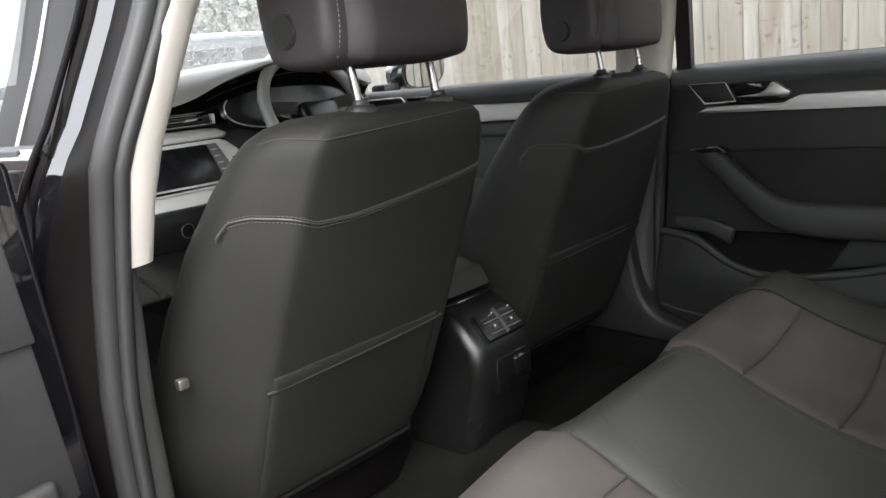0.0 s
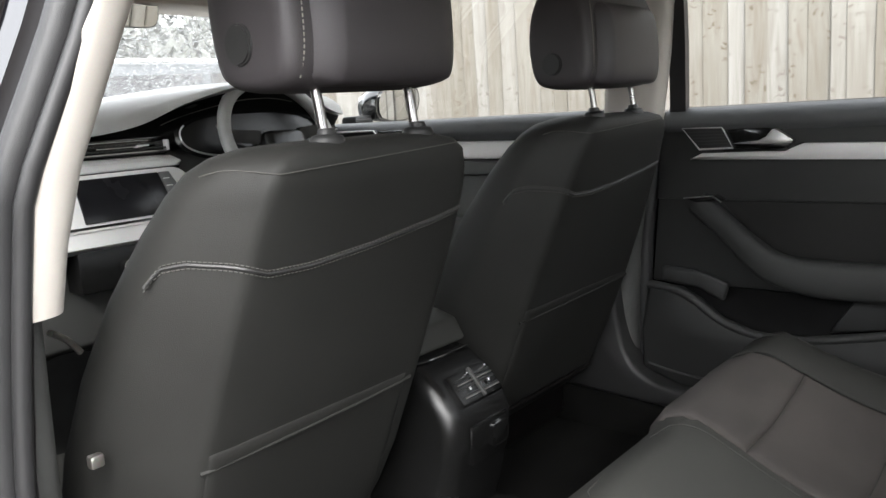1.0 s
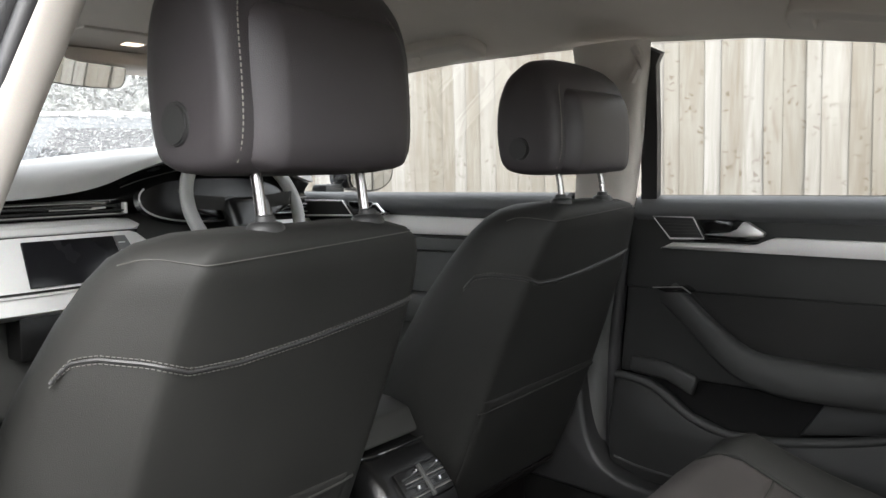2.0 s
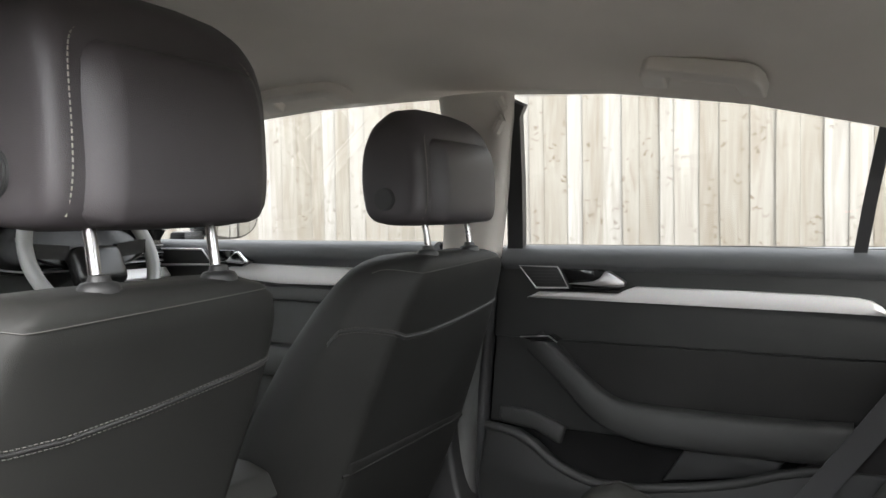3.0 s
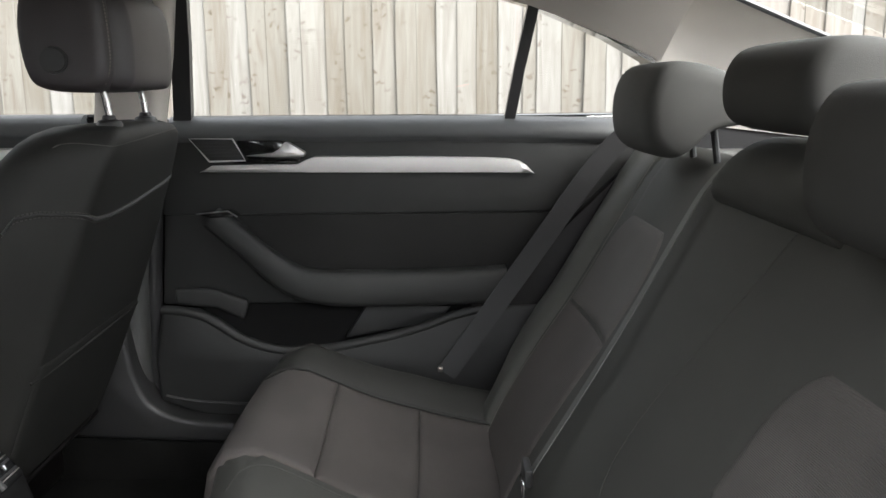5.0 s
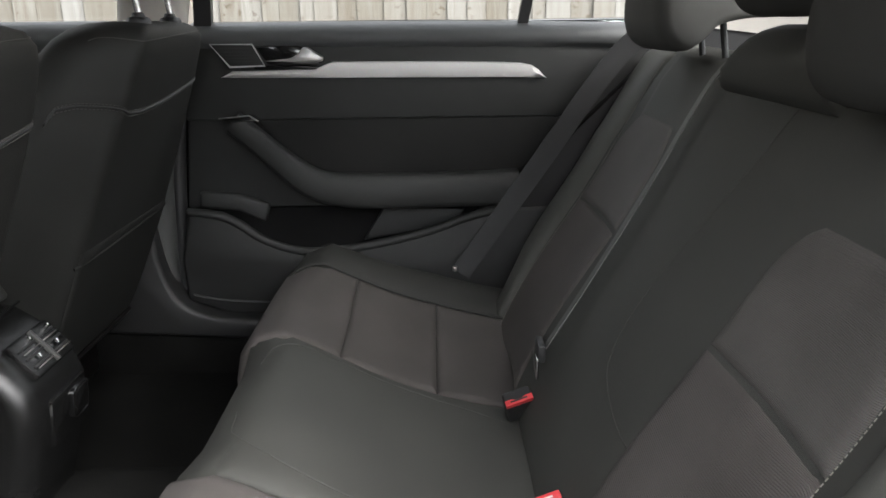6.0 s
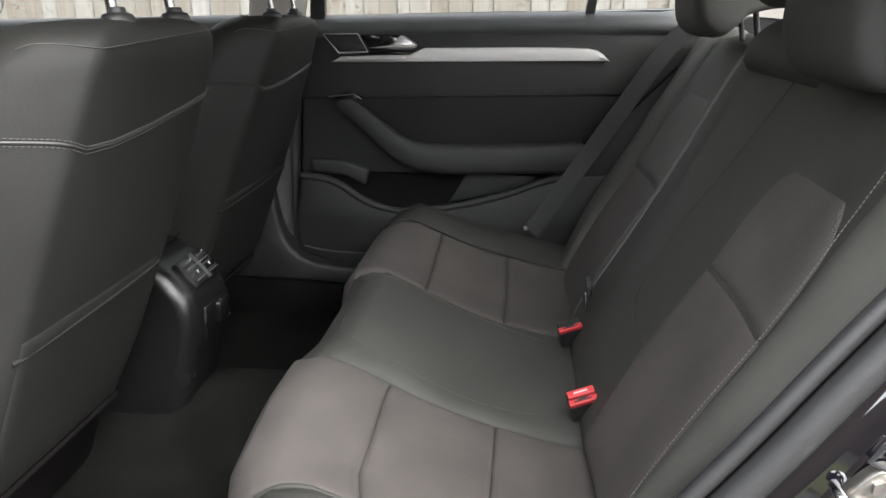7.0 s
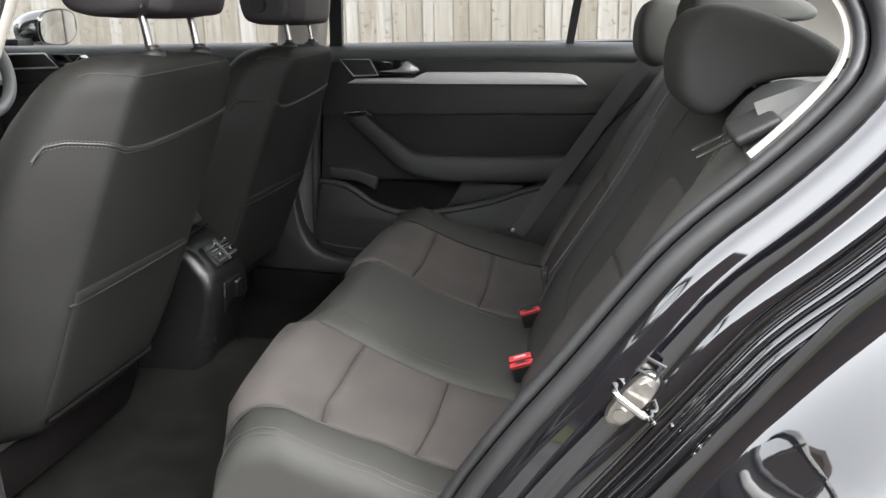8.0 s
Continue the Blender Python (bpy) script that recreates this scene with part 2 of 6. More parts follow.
def part(name, bm, mat, parent=None, label="", smooth=35.0):
    """Links a bmesh in world places as one mesh under a thing or part."""
    bmesh.ops.recalc_face_normals(bm, faces=bm.faces)
    me = bpy.data.meshes.new(name)
    bm.to_mesh(me)
    bm.free()
    me.materials.append(mat)
    for f in me.polygons:
        f.use_smooth = True
    me.set_sharp_from_angle(angle=radians(smooth))
    ob = new(name, me)
    if parent is not None:
        ob.parent = parent
        ob.matrix_parent_inverse = Matrix.Translation(-parent.location)
    return tagged(ob, label) if label else ob


def chaikin(pts, times=2, closed=True):
    pts = [Vector(p) for p in pts]
    for _ in range(times):
        out = []
        n = len(pts)
        for i in range(n if closed else n - 1):
            a, b = pts[i], pts[(i + 1) % n]
            out += [a * 0.75 + b * 0.25, a * 0.25 + b * 0.75]
        pts = out if closed else [pts[0], *out, pts[-1]]
    return pts


def loft(rings, closed=True, caps=True, bm=None):
    """Skins rings of points, each as long as the others."""
    bm = bm or bmesh.new()
    made = [[bm.verts.new(p) for p in ring] for ring in rings]
    n = len(rings[0])
    for a, b in zip(made, made[1:]):
        for i in range(n if closed else n - 1):
            j = (i + 1) % n
            bm.faces.new((a[i], a[j], b[j], b[i]))
    if caps and closed:
        bm.faces.new(made[0])
        bm.faces.new(made[-1][::-1])
    return bm


def sweep(path, profile, up=(0, 0, 1), loop=False, scale=None, bm=None):
    """A profile of (side, up) points carried along a path."""
    path = [Vector(p) for p in path]
    rings, n = [], len(path)
    up = Vector(up)
    for i, p in enumerate(path):
        a = path[(i - 1) % n] if loop or i else path[0]
        b = path[(i + 1) % n] if loop or i < n - 1 else path[-1]
        d = (b - a).normalized()
        side = d.cross(up).normalized()
        top = side.cross(d).normalized()
        k = scale[i] if scale else 1.0
        rings.append([p + side * (s * k) + top * (t * k) for s, t in profile])
    if loop:
        rings.append(rings[0])
    bm = loft(rings, caps=not loop, bm=bm)
    if loop:
        bmesh.ops.remove_doubles(bm, verts=bm.verts, dist=1e-6)
    return bm


def circle(r, n=10, squash=1.0):
    return [(r * math.cos(2 * math.pi * i / n), r * squash * math.sin(2 * math.pi * i / n)) for i in range(n)]


def tube(path, r, n=8, up=(0, 0, 1), bm=None, squash=1.0):
    return sweep(path, circle(r, n, squash), up, bm=bm)


def rbox(lo, hi, r=0.004, seg=2, turn=None):
    """A box from corner to corner with rounded edges."""
    bm = bmesh.new()
    bmesh.ops.create_cube(bm, size=1)
    lo, hi = Vector(lo), Vector(hi)
    for v in bm.verts:
        v.co = Vector(((v.co.x + 0.5) * (hi.x - lo.x), (v.co.y + 0.5) * (hi.y - lo.y), (v.co.z + 0.5) * (hi.z - lo.z))) + lo
    if r:
        bmesh.ops.bevel(bm, geom=bm.edges[:], offset=r, segments=seg, affect="EDGES", profile=0.5)
    if turn is not None:
        bmesh.ops.transform(bm, matrix=turn, verts=bm.verts)
    return bm


def prism(outline, axis, a, b, r=0.0, seg=2, slant=None):
    """An outline in the two other axes, drawn out from a to b along axis 'x', 'y' or 'z'."""
    k = "xyz".index(axis)
    bm = bmesh.new()
    ends = []
    for v in (a, b):
        ring = []
        for p in outline:
            q = list(p)
            q.insert(k, v)
            ring.append(bm.verts.new(q))
        ends.append(ring)
    n = len(outline)
    bm.faces.new(ends[0])
    bm.faces.new(ends[1][::-1])
    for i in range(n):
        bm.faces.new((ends[0][i], ends[1][i], ends[1][(i + 1) % n], ends[0][(i + 1) % n]))
    bmesh.ops.recalc_face_normals(bm, faces=bm.faces)
    if r:
        flat = [e for e in bm.edges if e.is_manifold and e.calc_face_angle(0) > 0.6]
        bmesh.ops.bevel(bm, geom=flat, offset=r, segments=seg, affect="EDGES", profile=0.5, clamp_overlap=True)
    return bm


def interp(x, table):
    xs, ys = [t[0] for t in table], [t[1] for t in table]
    return float(np.interp(x, xs, ys))


def curve_at(pts, count):
    """Even steps along a smoothed line."""
    pts = chaikin(pts, 3, closed=False)
    run = [0.0]
    for a, b in zip(pts, pts[1:]):
        run.append(run[-1] + (b - a).length)
    out = []
    for i in range(count):
        s = run[-1] * i / (count - 1)
        out.append(Vector([float(np.interp(s, run, [p[k] for p in pts])) for k in range(3)]))
    return out


def stops(length, r, n):
    """Places between 0 and 1, crowded within r of both ends."""
    q = min(r / length, 0.4)
    edge = [0, 0.06, 0.2, 0.42, 0.7, 1.0]
    inner = [q + (1 - 2 * q) * i / n for i in range(1, n)]
    return [q * e for e in edge] + inner + [1 - q * e for e in reversed(edge)]


def panel(F, u0, u1, v0, v1, r=0.02, h=0.012, base=0.03, nu=8, nv=10, out=(0, 0.6, 0.8)):
    """A stuffed panel on the surface F(u, v): rounded down to a seam at its edges, closed below. u0, u1 may depend on v."""
    fu0 = u0 if callable(u0) else (lambda v: u0)
    fu1 = u1 if callable(u1) else (lambda v: u1)
    mid = (v0 + v1) / 2
    lu = (F(fu1(mid), mid) - F(fu0(mid), mid)).length
    um = (fu0(mid) + fu1(mid)) / 2
    vs_ = [v0 + (v1 - v0) * i / 12 for i in range(13)]
    lv = sum((F(um, b) - F(um, a)).length for a, b in zip(vs_, vs_[1:]))
    su, sv = stops(lu, r, nu), stops(lv, r, nv)
    bm, out = bmesh.new(), Vector(out)
    top, low = [], []
    for t in sv:
        v = v0 + (v1 - v0) * t
        rt, rl = [], []
        for s in su:
            u = fu0(v) + (fu1(v) - fu0(v)) * s
            p = F(u, v)
            e = 1e-3
            n = (F(u + e, v) - F(u - e, v)).cross(F(u, v + e) - F(u, v - e)).normalized()
            if n.dot(out) < 0:
                n = -n
            drop = 0.0
            for d in (s * lu, (1 - s) * lu, t * lv, (1 - t) * lv):
                x = 1 - min(d / r, 1.0)
                drop = max(drop, 1 - math.sqrt(max(0.0, 1 - x * x)))
            rt.append(bm.verts.new(p - n * h * drop))
            rl.append(bm.verts.new(p - n * base))
        top.append(rt)
        low.append(rl)
    a, b = len(sv), len(su)
    for i in range(a - 1):
        for j in range(b - 1):
            bm.faces.new((top[i][j], top[i][j + 1], top[i + 1][j + 1], top[i + 1][j]))
            bm.faces.new((low[i][j], low[i + 1][j], low[i + 1][j + 1], low[i][j + 1]))
    for i in range(a - 1):
        bm.faces.new((top[i][0], top[i + 1][0], low[i + 1][0], low[i][0]))
        bm.faces.new((top[i][-1], low[i][-1], low[i + 1][-1], top[i + 1][-1]))
    for j in range(b - 1):
        bm.faces.new((top[0][j], low[0][j], low[0][j + 1], top[0][j + 1]))
        bm.faces.new((top[-1][j], top[-1][j + 1], low[-1][j + 1], low[-1][j]))
    return bm


def sheet(F, nu, nv, thick, bm=None):
    """A curved sheet over u, v in 0..1 with thickness."""
    bm = bm or bmesh.new()
    grids = []
    for off in (0.0, thick):
        g = []
        for i in range(nv + 1):
            row = []
            for j in range(nu + 1):
                u, v = j / nu, i / nv
                e = 1e-3
                p = F(u, v)
                n = (F(u + e, v) - F(u - e, v)).cross(F(u, v + e) - F(u, v - e)).normalized()
                row.append(bm.verts.new(p + n * off))
            g.append(row)
        grids.append(g)
    A, B = grids
    for i in range(nv):
        for j in range(nu):
            bm.faces.new((A[i][j], A[i][j + 1], A[i + 1][j + 1], A[i + 1][j]))
            bm.faces.new((B[i][j], B[i + 1][j], B[i + 1][j + 1], B[i][j + 1]))
    for i in range(nv):
        bm.faces.new((A[i][0], A[i + 1][0], B[i + 1][0], B[i][0]))
        bm.faces.new((A[i][-1], B[i][-1], B[i + 1][-1], A[i + 1][-1]))
    for j in range(nu):
        bm.faces.new((A[0][j], B[0][j], B[0][j + 1], A[0][j + 1]))
        bm.faces.new((A[-1][j], A[-1][j + 1], B[-1][j + 1], B[-1][j]))
    return bm


def scatter(name, base, faces, poses, mat):
    """One mesh of many small copies of a shape."""
    base = np.array([(*b, 1.0) for b in base])
    verts, polys = [], []
    for m in poses:
        k = len(verts)
        verts.extend((base @ np.array(m).T)[:, :3].tolist())
        polys.extend([[i + k for i in f] for f in faces])
    me = bpy.data.meshes.new(name)
    me.from_pydata(verts, [], polys)
    me.materials.append(mat)
    return new(name, me)


def stitches(path, step=0.0062, r=0.0008, up=(0, 0, 1)):
    """A row of short threads along a line."""
    pts = [Vector(p) for p in path]
    run = [0.0]
    for a, b in zip(pts, pts[1:]):
        run.append(run[-1] + (b - a).length)
    at = lambda s: Vector([float(np.interp(s, run, [p[k] for p in pts])) for k in range(3)])
    bm = bmesh.new()
    for i in range(int(run[-1] / step)):
        tube([at(i * step), at(i * step + step * 0.62)], r, 4, up, bm)
    return bm


# ---- setting: ground, fence, car shell ----
GROUND = -0.10
bm = bmesh.new()
bmesh.ops.create_grid(bm, x_segments=24, y_segments=24, size=150)
for v in bm.verts:
    v.co.z = GROUND
tagged(part("ground", bm, ASPHALT), "damp pale concrete driveway under the car", "ground", kind="structure")

ROOFLINE = [(-0.1, 0.945), (0.0, 1.0), (0.115, 1.071), (0.198, 1.106), (0.354, 1.169), (0.59, 1.23), (0.85, 1.272), (1.065, 1.289), (1.35, 1.295), (1.6, 1.295), (1.85, 1.282), (2.2, 1.24), (2.4, 1.20)]
CROWN = [(-0.1, 1.27), (0.1, 1.315), (0.5, 1.362), (1.0, 1.385), (1.6, 1.378), (2.2, 1.335), (2.4, 1.315)]


def lean(z):
    """How far the upper body leans inwards at a height."""
    return 0.33 * max(0.0, z - 0.93)


def liner(u, v):
    """The headliner from the right to the left edge of the roof."""
    y = 0.10 + 2.15 * v
    x = 0.665 * (1 - 2 * u)
    y = y - 0.06 * (1 - (x / 0.665) ** 2) * (1 - v) + 0.08 * (1 - (x / 0.665) ** 2) * v
    ze, zc = interp(y, ROOFLINE) + 0.004, interp(y, CROWN)
    return Vector((x, y, zc - (zc - ze) * abs(x / 0.665) ** 3.0))


tagged(part("ceiling", sheet(liner, 40, 40, 0.008), LINER, smooth=60), "greige woven headliner of the car roof", "ceiling", kind="structure")
roof = part("roof", sheet(lambda u, v: liner(u, v) * 1.0 + Vector((0.06 * (0.5 - u) * 2, 0, 0.055)), 24, 24, 0.006), PAINT, smooth=60)
tagged(roof, "gloss black painted steel car roof", "car roof", kind="structure")

# floor with the tunnel
def floor_at(u, v):
    x, y = -0.74 + 1.48 * u, 0.30 + 2.5 * v
    z = 0.13 + 0.11 * math.exp(-(x / 0.13) ** 4) + 0.35 * max(0.0, v - 0.86)
    return Vector((x, y, z))


tagged(part("floor", sheet(floor_at, 40, 24, 0.02), CARPET, smooth=60), "black carpeted car floor with a raised tunnel", "floor", kind="structure")
bm = rbox((-0.80, -1.2, 0.02), (0.80, 3.0, 0.09), 0.01)
tagged(part("underbody", bm, HARD_PLASTIC), "dark underbody plate of the car", "underbody", kind="structure")

# door opening on the kerb side, as (y, z) going round from the roof edge at the back to the roof edge at the front
LOOP_C = [(0.354, 1.169), (0.198, 1.106), (0.115, 1.062), (0.070, 1.015), (0.058, 0.965), (0.075, 0.920), (0.143, 0.845), (0.240, 0.760), (0.300, 0.682), (0.363, 0.594), (0.433, 0.506), (0.507, 0.396), (0.555, 0.285)]
LOOP_S = [(0.61, 0.20), (0.72, 0.165), (0.9, 0.16), (1.08, 0.165), (1.165, 0.20)]
LOOP_B = [(1.198, 0.30), (1.200, 0.5), (1.185, 0.70), (1.165, 0.82), (1.140, 0.93), (1.10, 1.10), (1.065, 1.24), (1.02, 1.283), (0.85, 1.272), (0.59, 1.23)]
LOOP = [Vector((0, y, z)) for y, z in LOOP_C + LOOP_S + LOOP_B]
LOOP = chaikin(LOOP, 2)


BELLY = [(0.45, 0.0), (0.60, 0.030), (0.72, 0.042), (0.80, 0.038), (0.88, 0.022), (0.93, 0.008), (0.97, 0.0)]


def ring_rows(loop, rows):
    """Rings round an opening; each row is (outward offset, half width of the car)."""
    n = len(loop)
    out = []
    for off, xx in rows:
        ring = []
        for i, p in enumerate(loop):
            d = (loop[(i + 1) % n] - loop[i - 1]).normalized()
            nrm = Vector((0, d.z, -d.y))
            q = p + nrm * (off * OUT)
            # the roof edge stays thin
            thin = min(1.0, max(0.0, (p.z - 1.03) / 0.1)) if p.y < 1.06 else 0.0
            k = off * (1 - 0.75 * thin)
            q = p + nrm * (k * OUT)
            tuck = 0.034 * min(1.0, max(0.0, (p.z - 0.62) / 0.45)) if p.y > 0.98 else 0.0
            # the outer rows of the centre pillar follow the belly of the doors
            if p.y > 0.98:
                tuck -= interp(q.z, BELLY) * min(1.0, max(0.0, (off - 0.045) / 0.039))
            ring.append(Vector((-(xx - lean(q.z) - tuck), q.y, q.z)))
        out.append(ring)
    return out


# which way is outwards along the loop
OUT = 1.0
c = sum(LOOP, Vector()) / len(LOOP)
d0 = (LOOP[11] - LOOP[9]).normalized()
if Vector((0, d0.z, -d0.y)).dot(LOOP[10] - c) < 0:
    OUT = -1.0

aperture = thing("door_aperture", (-0.78, 0.7, 0.1), "gloss black painted rear door aperture with sill and jambs", "door frame", kind="structure")
rows = [(-0.004, 0.742), (0.002, 0.758), (0.030, 0.762), (0.040, 0.768), (0.048, 0.7735), (0.060, 0.7740), (0.064, 0.7768), (0.067, 0.7745), (0.096, 0.7745), (0.098, 0.776), (0.116, 0.786), (0.118, 0.786), (0.122, 0.786), (0.124, 0.792), (0.127, 0.794), (0.129, 0.794), (0.131, 0.801), (0.135, 0.804), (0.137, 0.804), (0.139, 0.812), (0.143, 0.815), (0.145, 0.815), (0.147, 0.823), (0.151, 0.826), (0.153, 0.8265), (0.155, 0.838), (0.159, 0.842), (0.164, 0.848), (0.172, 0.853), (0.185, 0.857)]
rows_ahead = [(-0.004, 0.742), (0.002, 0.758), (0.030, 0.762), (0.040, 0.768), (0.048, 0.774), (0.080, 0.7755), (0.084, 0.776), (0.108, 0.788), (0.112, 0.790), (0.116, 0.797)]


def jamb_faces(ahead, first, last):
    """The stretch of the jamb behind or ahead of the opening, between two of its rows."""
    bm = loft(ring_rows(LOOP, (rows_ahead if ahead else rows)[first:last + 1]), caps=False)
    gone = [f for f in bm.faces if (f.calc_center_median().y > 1.0) != ahead]
    bmesh.ops.delete(bm, geom=gone, context="FACES")
    return bm


part("jamb", jamb_faces(False, 0, len(rows) - 1), PAINT, aperture, "gloss black painted door jamb", smooth=50)
part("pillar_face", jamb_faces(True, 0, 6), SASH, aperture, "satin black pillar face")
part("pillar_edge", jamb_faces(True, 6, 7), PAINT, aperture, "gloss black painted pillar edge")
part("pillar_return", jamb_faces(True, 7, len(rows_ahead) - 1), SASH, aperture, "satin black pillar return")
for k, (off, xx, r, mat) in enumerate([(0.013, 0.768, 0.0145, RUBBER), (-0.008, 0.756, 0.0080, RUBBER), (0.1165, 0.806, 0.004, SASH)]):
    ring = ring_rows(LOOP, [(off, xx)])[0]
    part("door_seal", sweep(ring, circle(r, 10, 1.25), (1, 0, 0), loop=True), mat, aperture, "ribbed black rubber door seal", smooth=60)

def pillar_rings(s, levels):
    """Rings of a door pillar: (y of its rear edge, z, half width of the car, length along the car, depth)."""
    rings = []
    for y, z, xx, run, dep in levels:
        pts = [(xx + 0.004, y + 0.006), (xx - 0.010, y), (xx - dep * 0.75, y + 0.012), (xx - dep, y + run * 0.35), (xx - dep, y + run * 0.75), (xx - dep * 0.6, y + run), (xx, y + run)]
        rings.append([Vector((s * a, b, z)) for a, b, _ in chaikin([(a, b, 0) for a, b in pts], 2)])
    return rings


for s in (-1, 1):
    pil = thing("pillar_trim", (s * 0.7, 1.2, 0.2), "pale beige plastic trim of the centre door pillar", "pillar trim", group="centre pillars", kind="structure")
    near = s < 0
    part("upper_trim", loft(pillar_rings(s, [(1.160, 0.797, 0.738, 0.16, 0.060), (1.143, 0.87, 0.732, 0.16, 0.062), (1.122, 0.95, 0.718, 0.16, 0.064), (1.085, 1.08, 0.676, 0.165, 0.066), (1.062, 1.18, 0.640, 0.18, 0.068), (1.045, 1.245, 0.618, 0.20, 0.07), (1.0, 1.30, 0.60, 0.28, 0.075)] if near else [(1.172, 0.797, 0.748, 0.15, 0.052), (1.155, 0.87, 0.748, 0.15, 0.055), (1.135, 0.95, 0.738, 0.15, 0.058), (1.10, 1.08, 0.702, 0.155, 0.06), (1.078, 1.18, 0.668, 0.17, 0.062), (1.062, 1.235, 0.648, 0.17, 0.060), (1.055, 1.285, 0.635, 0.18, 0.05)])), PILLAR, pil, "smooth beige plastic cover", smooth=50)
    part("lower_trim", loft(pillar_rings(s, [(1.205, 0.16, 0.752, 0.17, 0.075), (1.208, 0.4, 0.752, 0.16, 0.065), (1.200, 0.6, 0.752, 0.155, 0.058), (1.176, 0.796, 0.750, 0.15, 0.053)])), SOFT_PLASTIC, pil, "black lower cover", smooth=50)
    part("pillar_core", prism([(1.29 if s < 0 else 1.14, 0.10), (1.27 if s < 0 else 1.14, 0.93), (1.33, 0.93), (1.33, 0.10)], "x", s * 0.777, s * 0.80, 0.004), SASH, pil, "black pillar core")
    if near:
        part("belt_guide_edge", tube(curve_at([(-0.672, 1.268, 0.757), (-0.656, 1.285, 0.747), (-0.640, 1.295, 0.735), (-0.626, 1.300, 0.716)], 12), 0.0042, 8), STEEL, pil, "bright edge of the belt guide", smooth=60)
    hook = [(1.09, 1.20), (1.075, 1.225), (1.07, 1.25), (1.08, 1.27)]
    part("belt_anchor", tube([Vector((s * 0.60, y, z)) for y, z in hook], 0.011, 8), PILLAR, pil, "beige belt anchor cover")

# pale trim edge round the back corner of the opening, dark lining edge below it
inner = ring_rows(LOOP, [(-0.020, 0.744)])[0]
lipline = sorted([q for q in inner if q.y < 0.34 and q.z > 0.845], key=lambda q: math.atan2(q.z - 0.90, q.y - 0.40) % (2 * math.pi))
tagged(part("aperture_trim", sweep(lipline, [(-0.002, -0.006), (0.003, -0.006), (0.005, 0.006), (-0.002, 0.006)], (1, 0, 0)), PILLAR), "pale beige trim edge round the door opening", "trim", kind="structure")

# rear quarter: pale pillar trim above, dark below, painted panel outside
for s in (-1, 1):
    def cpil(u, v, s=s):
        low = curve_pts_a(v)
        high = curve_pts_b(v)
        p = low.lerp(high, u)
        p = p + Vector((0.022 * math.sin(math.pi * u), 0, 0.02 * math.sin(math.pi * u)))
        return Vector((s * p.x, p.y, p.z))

    A = [(0.657, 0.30, 1.150), (0.662, 0.198, 1.106), (0.668, 0.115, 1.066), (0.69, 0.06, 1.0), (0.70, 0.0, 0.93), (0.69, -0.25, 0.90), (0.68, -0.6, 0.89)]
    B = [(0.562, 0.22, 1.275), (0.555, 0.15, 1.228), (0.55, 0.05, 1.190), (0.545, -0.08, 1.135), (0.54, -0.2, 1.085), (0.53, -0.45, 0.985), (0.52, -0.62, 0.92)]
    curve_pts_a = lambda v, A=A: Vector([float(np.interp(v * (len(A) - 1), range(len(A)), [p[k] for p in A])) for k in range(3)])
    curve_pts_b = lambda v, B=B: Vector([float(np.interp(v * (len(B) - 1), range(len(B)), [p[k] for p in B])) for k in range(3)])
    rq = thing("rear_pillar", (s * 0.7, 0.0, 0.85), "pale beige rear roof pillar trim beside the back window", "pillar trim", group="rear pillars", kind="structure")
    part("pillar_cover", sheet(cpil, 10, 30, 0.006), PILLAR, rq, "smooth beige plastic cover", smooth=60)
    # dark side lining beside the bench
    part("side_lining", prism([(0.78, 0.12), (0.76, 0.30), (0.60, 0.455), (0.43, 0.58), (0.275, 0.72), (0.10, 0.89), (0.02, 0.93), (-0.7, 0.90), (-0.7, 0.12)] if s > 0 else [(0.50, 0.12), (0.47, 0.42), (0.33, 0.62), (0.12, 0.86), (0.02, 0.93), (-0.7, 0.90), (-0.7, 0.12)], "x", s * 0.707, s * 0.743, 0.006), SASH if s > 0 else SOFT_PLASTIC, rq, "black plastic side lining")

# painted quarter panel outside, kerb side
LC = [p for p in LOOP if p.y < 0.70 and p.z < 1.03]
LC.sort(key=lambda p: -p.z)


def quarter(u, v):
    k = v * (len(LC) - 1)
    i = min(int(k), len(LC) - 2)
    p = LC[i].lerp(LC[i + 1], k - i)
    off = 0.15 + 1.3 * u * u + 0.12 * u
    back = Vector((0, -0.93, -0.22 if p.z < 0.9 else -0.22 + 0.30 * min(1.0, (p.z - 0.9) / 0.1))).normalized()
    q = p + back * (off * 0.95) + Vector((0, -0.02, 0))
    t = min(1.0, max(0.0, (0.97 - q.z) / 0.42))
    haunch = 0.762 + 0.185 * t ** 0.9 - 0.10 * max(0.0, 0.50 - q.z)
    near = min(1.0, (off - 0.15) / 0.16)
    near = near * near * (3 - 2 * near)
    x = 0.856 * (1 - near) + haunch * near - 0.12 * max(0, off - 0.9)
    return Vector((-x, q.y, max(q.z, 0.12)))


tagged(part("quarter_panel", sheet(quarter, 48, 48, 0.004), PAINT, smooth=60), "gloss black painted rear quarter panel with reflections", "body panel", kind="structure")
tagged(part("far_quarter_panel", prism([(0.5, 0.1), (0.45, 0.55), (0.2, 0.93), (-1.3, 0.93), (-1.3, 0.1)], "x", 0.80, 0.86, 0.01), PAINT), "gloss black painted rear quarter panel on the fence side", "body panel", kind="structure")
tagged(part("rocker_panel", rbox((-0.86, 0.5, 0.03), (-0.755, 3.0, 0.155), 0.012), PAINT), "gloss black painted door sill of the car", "body panel", kind="structure")

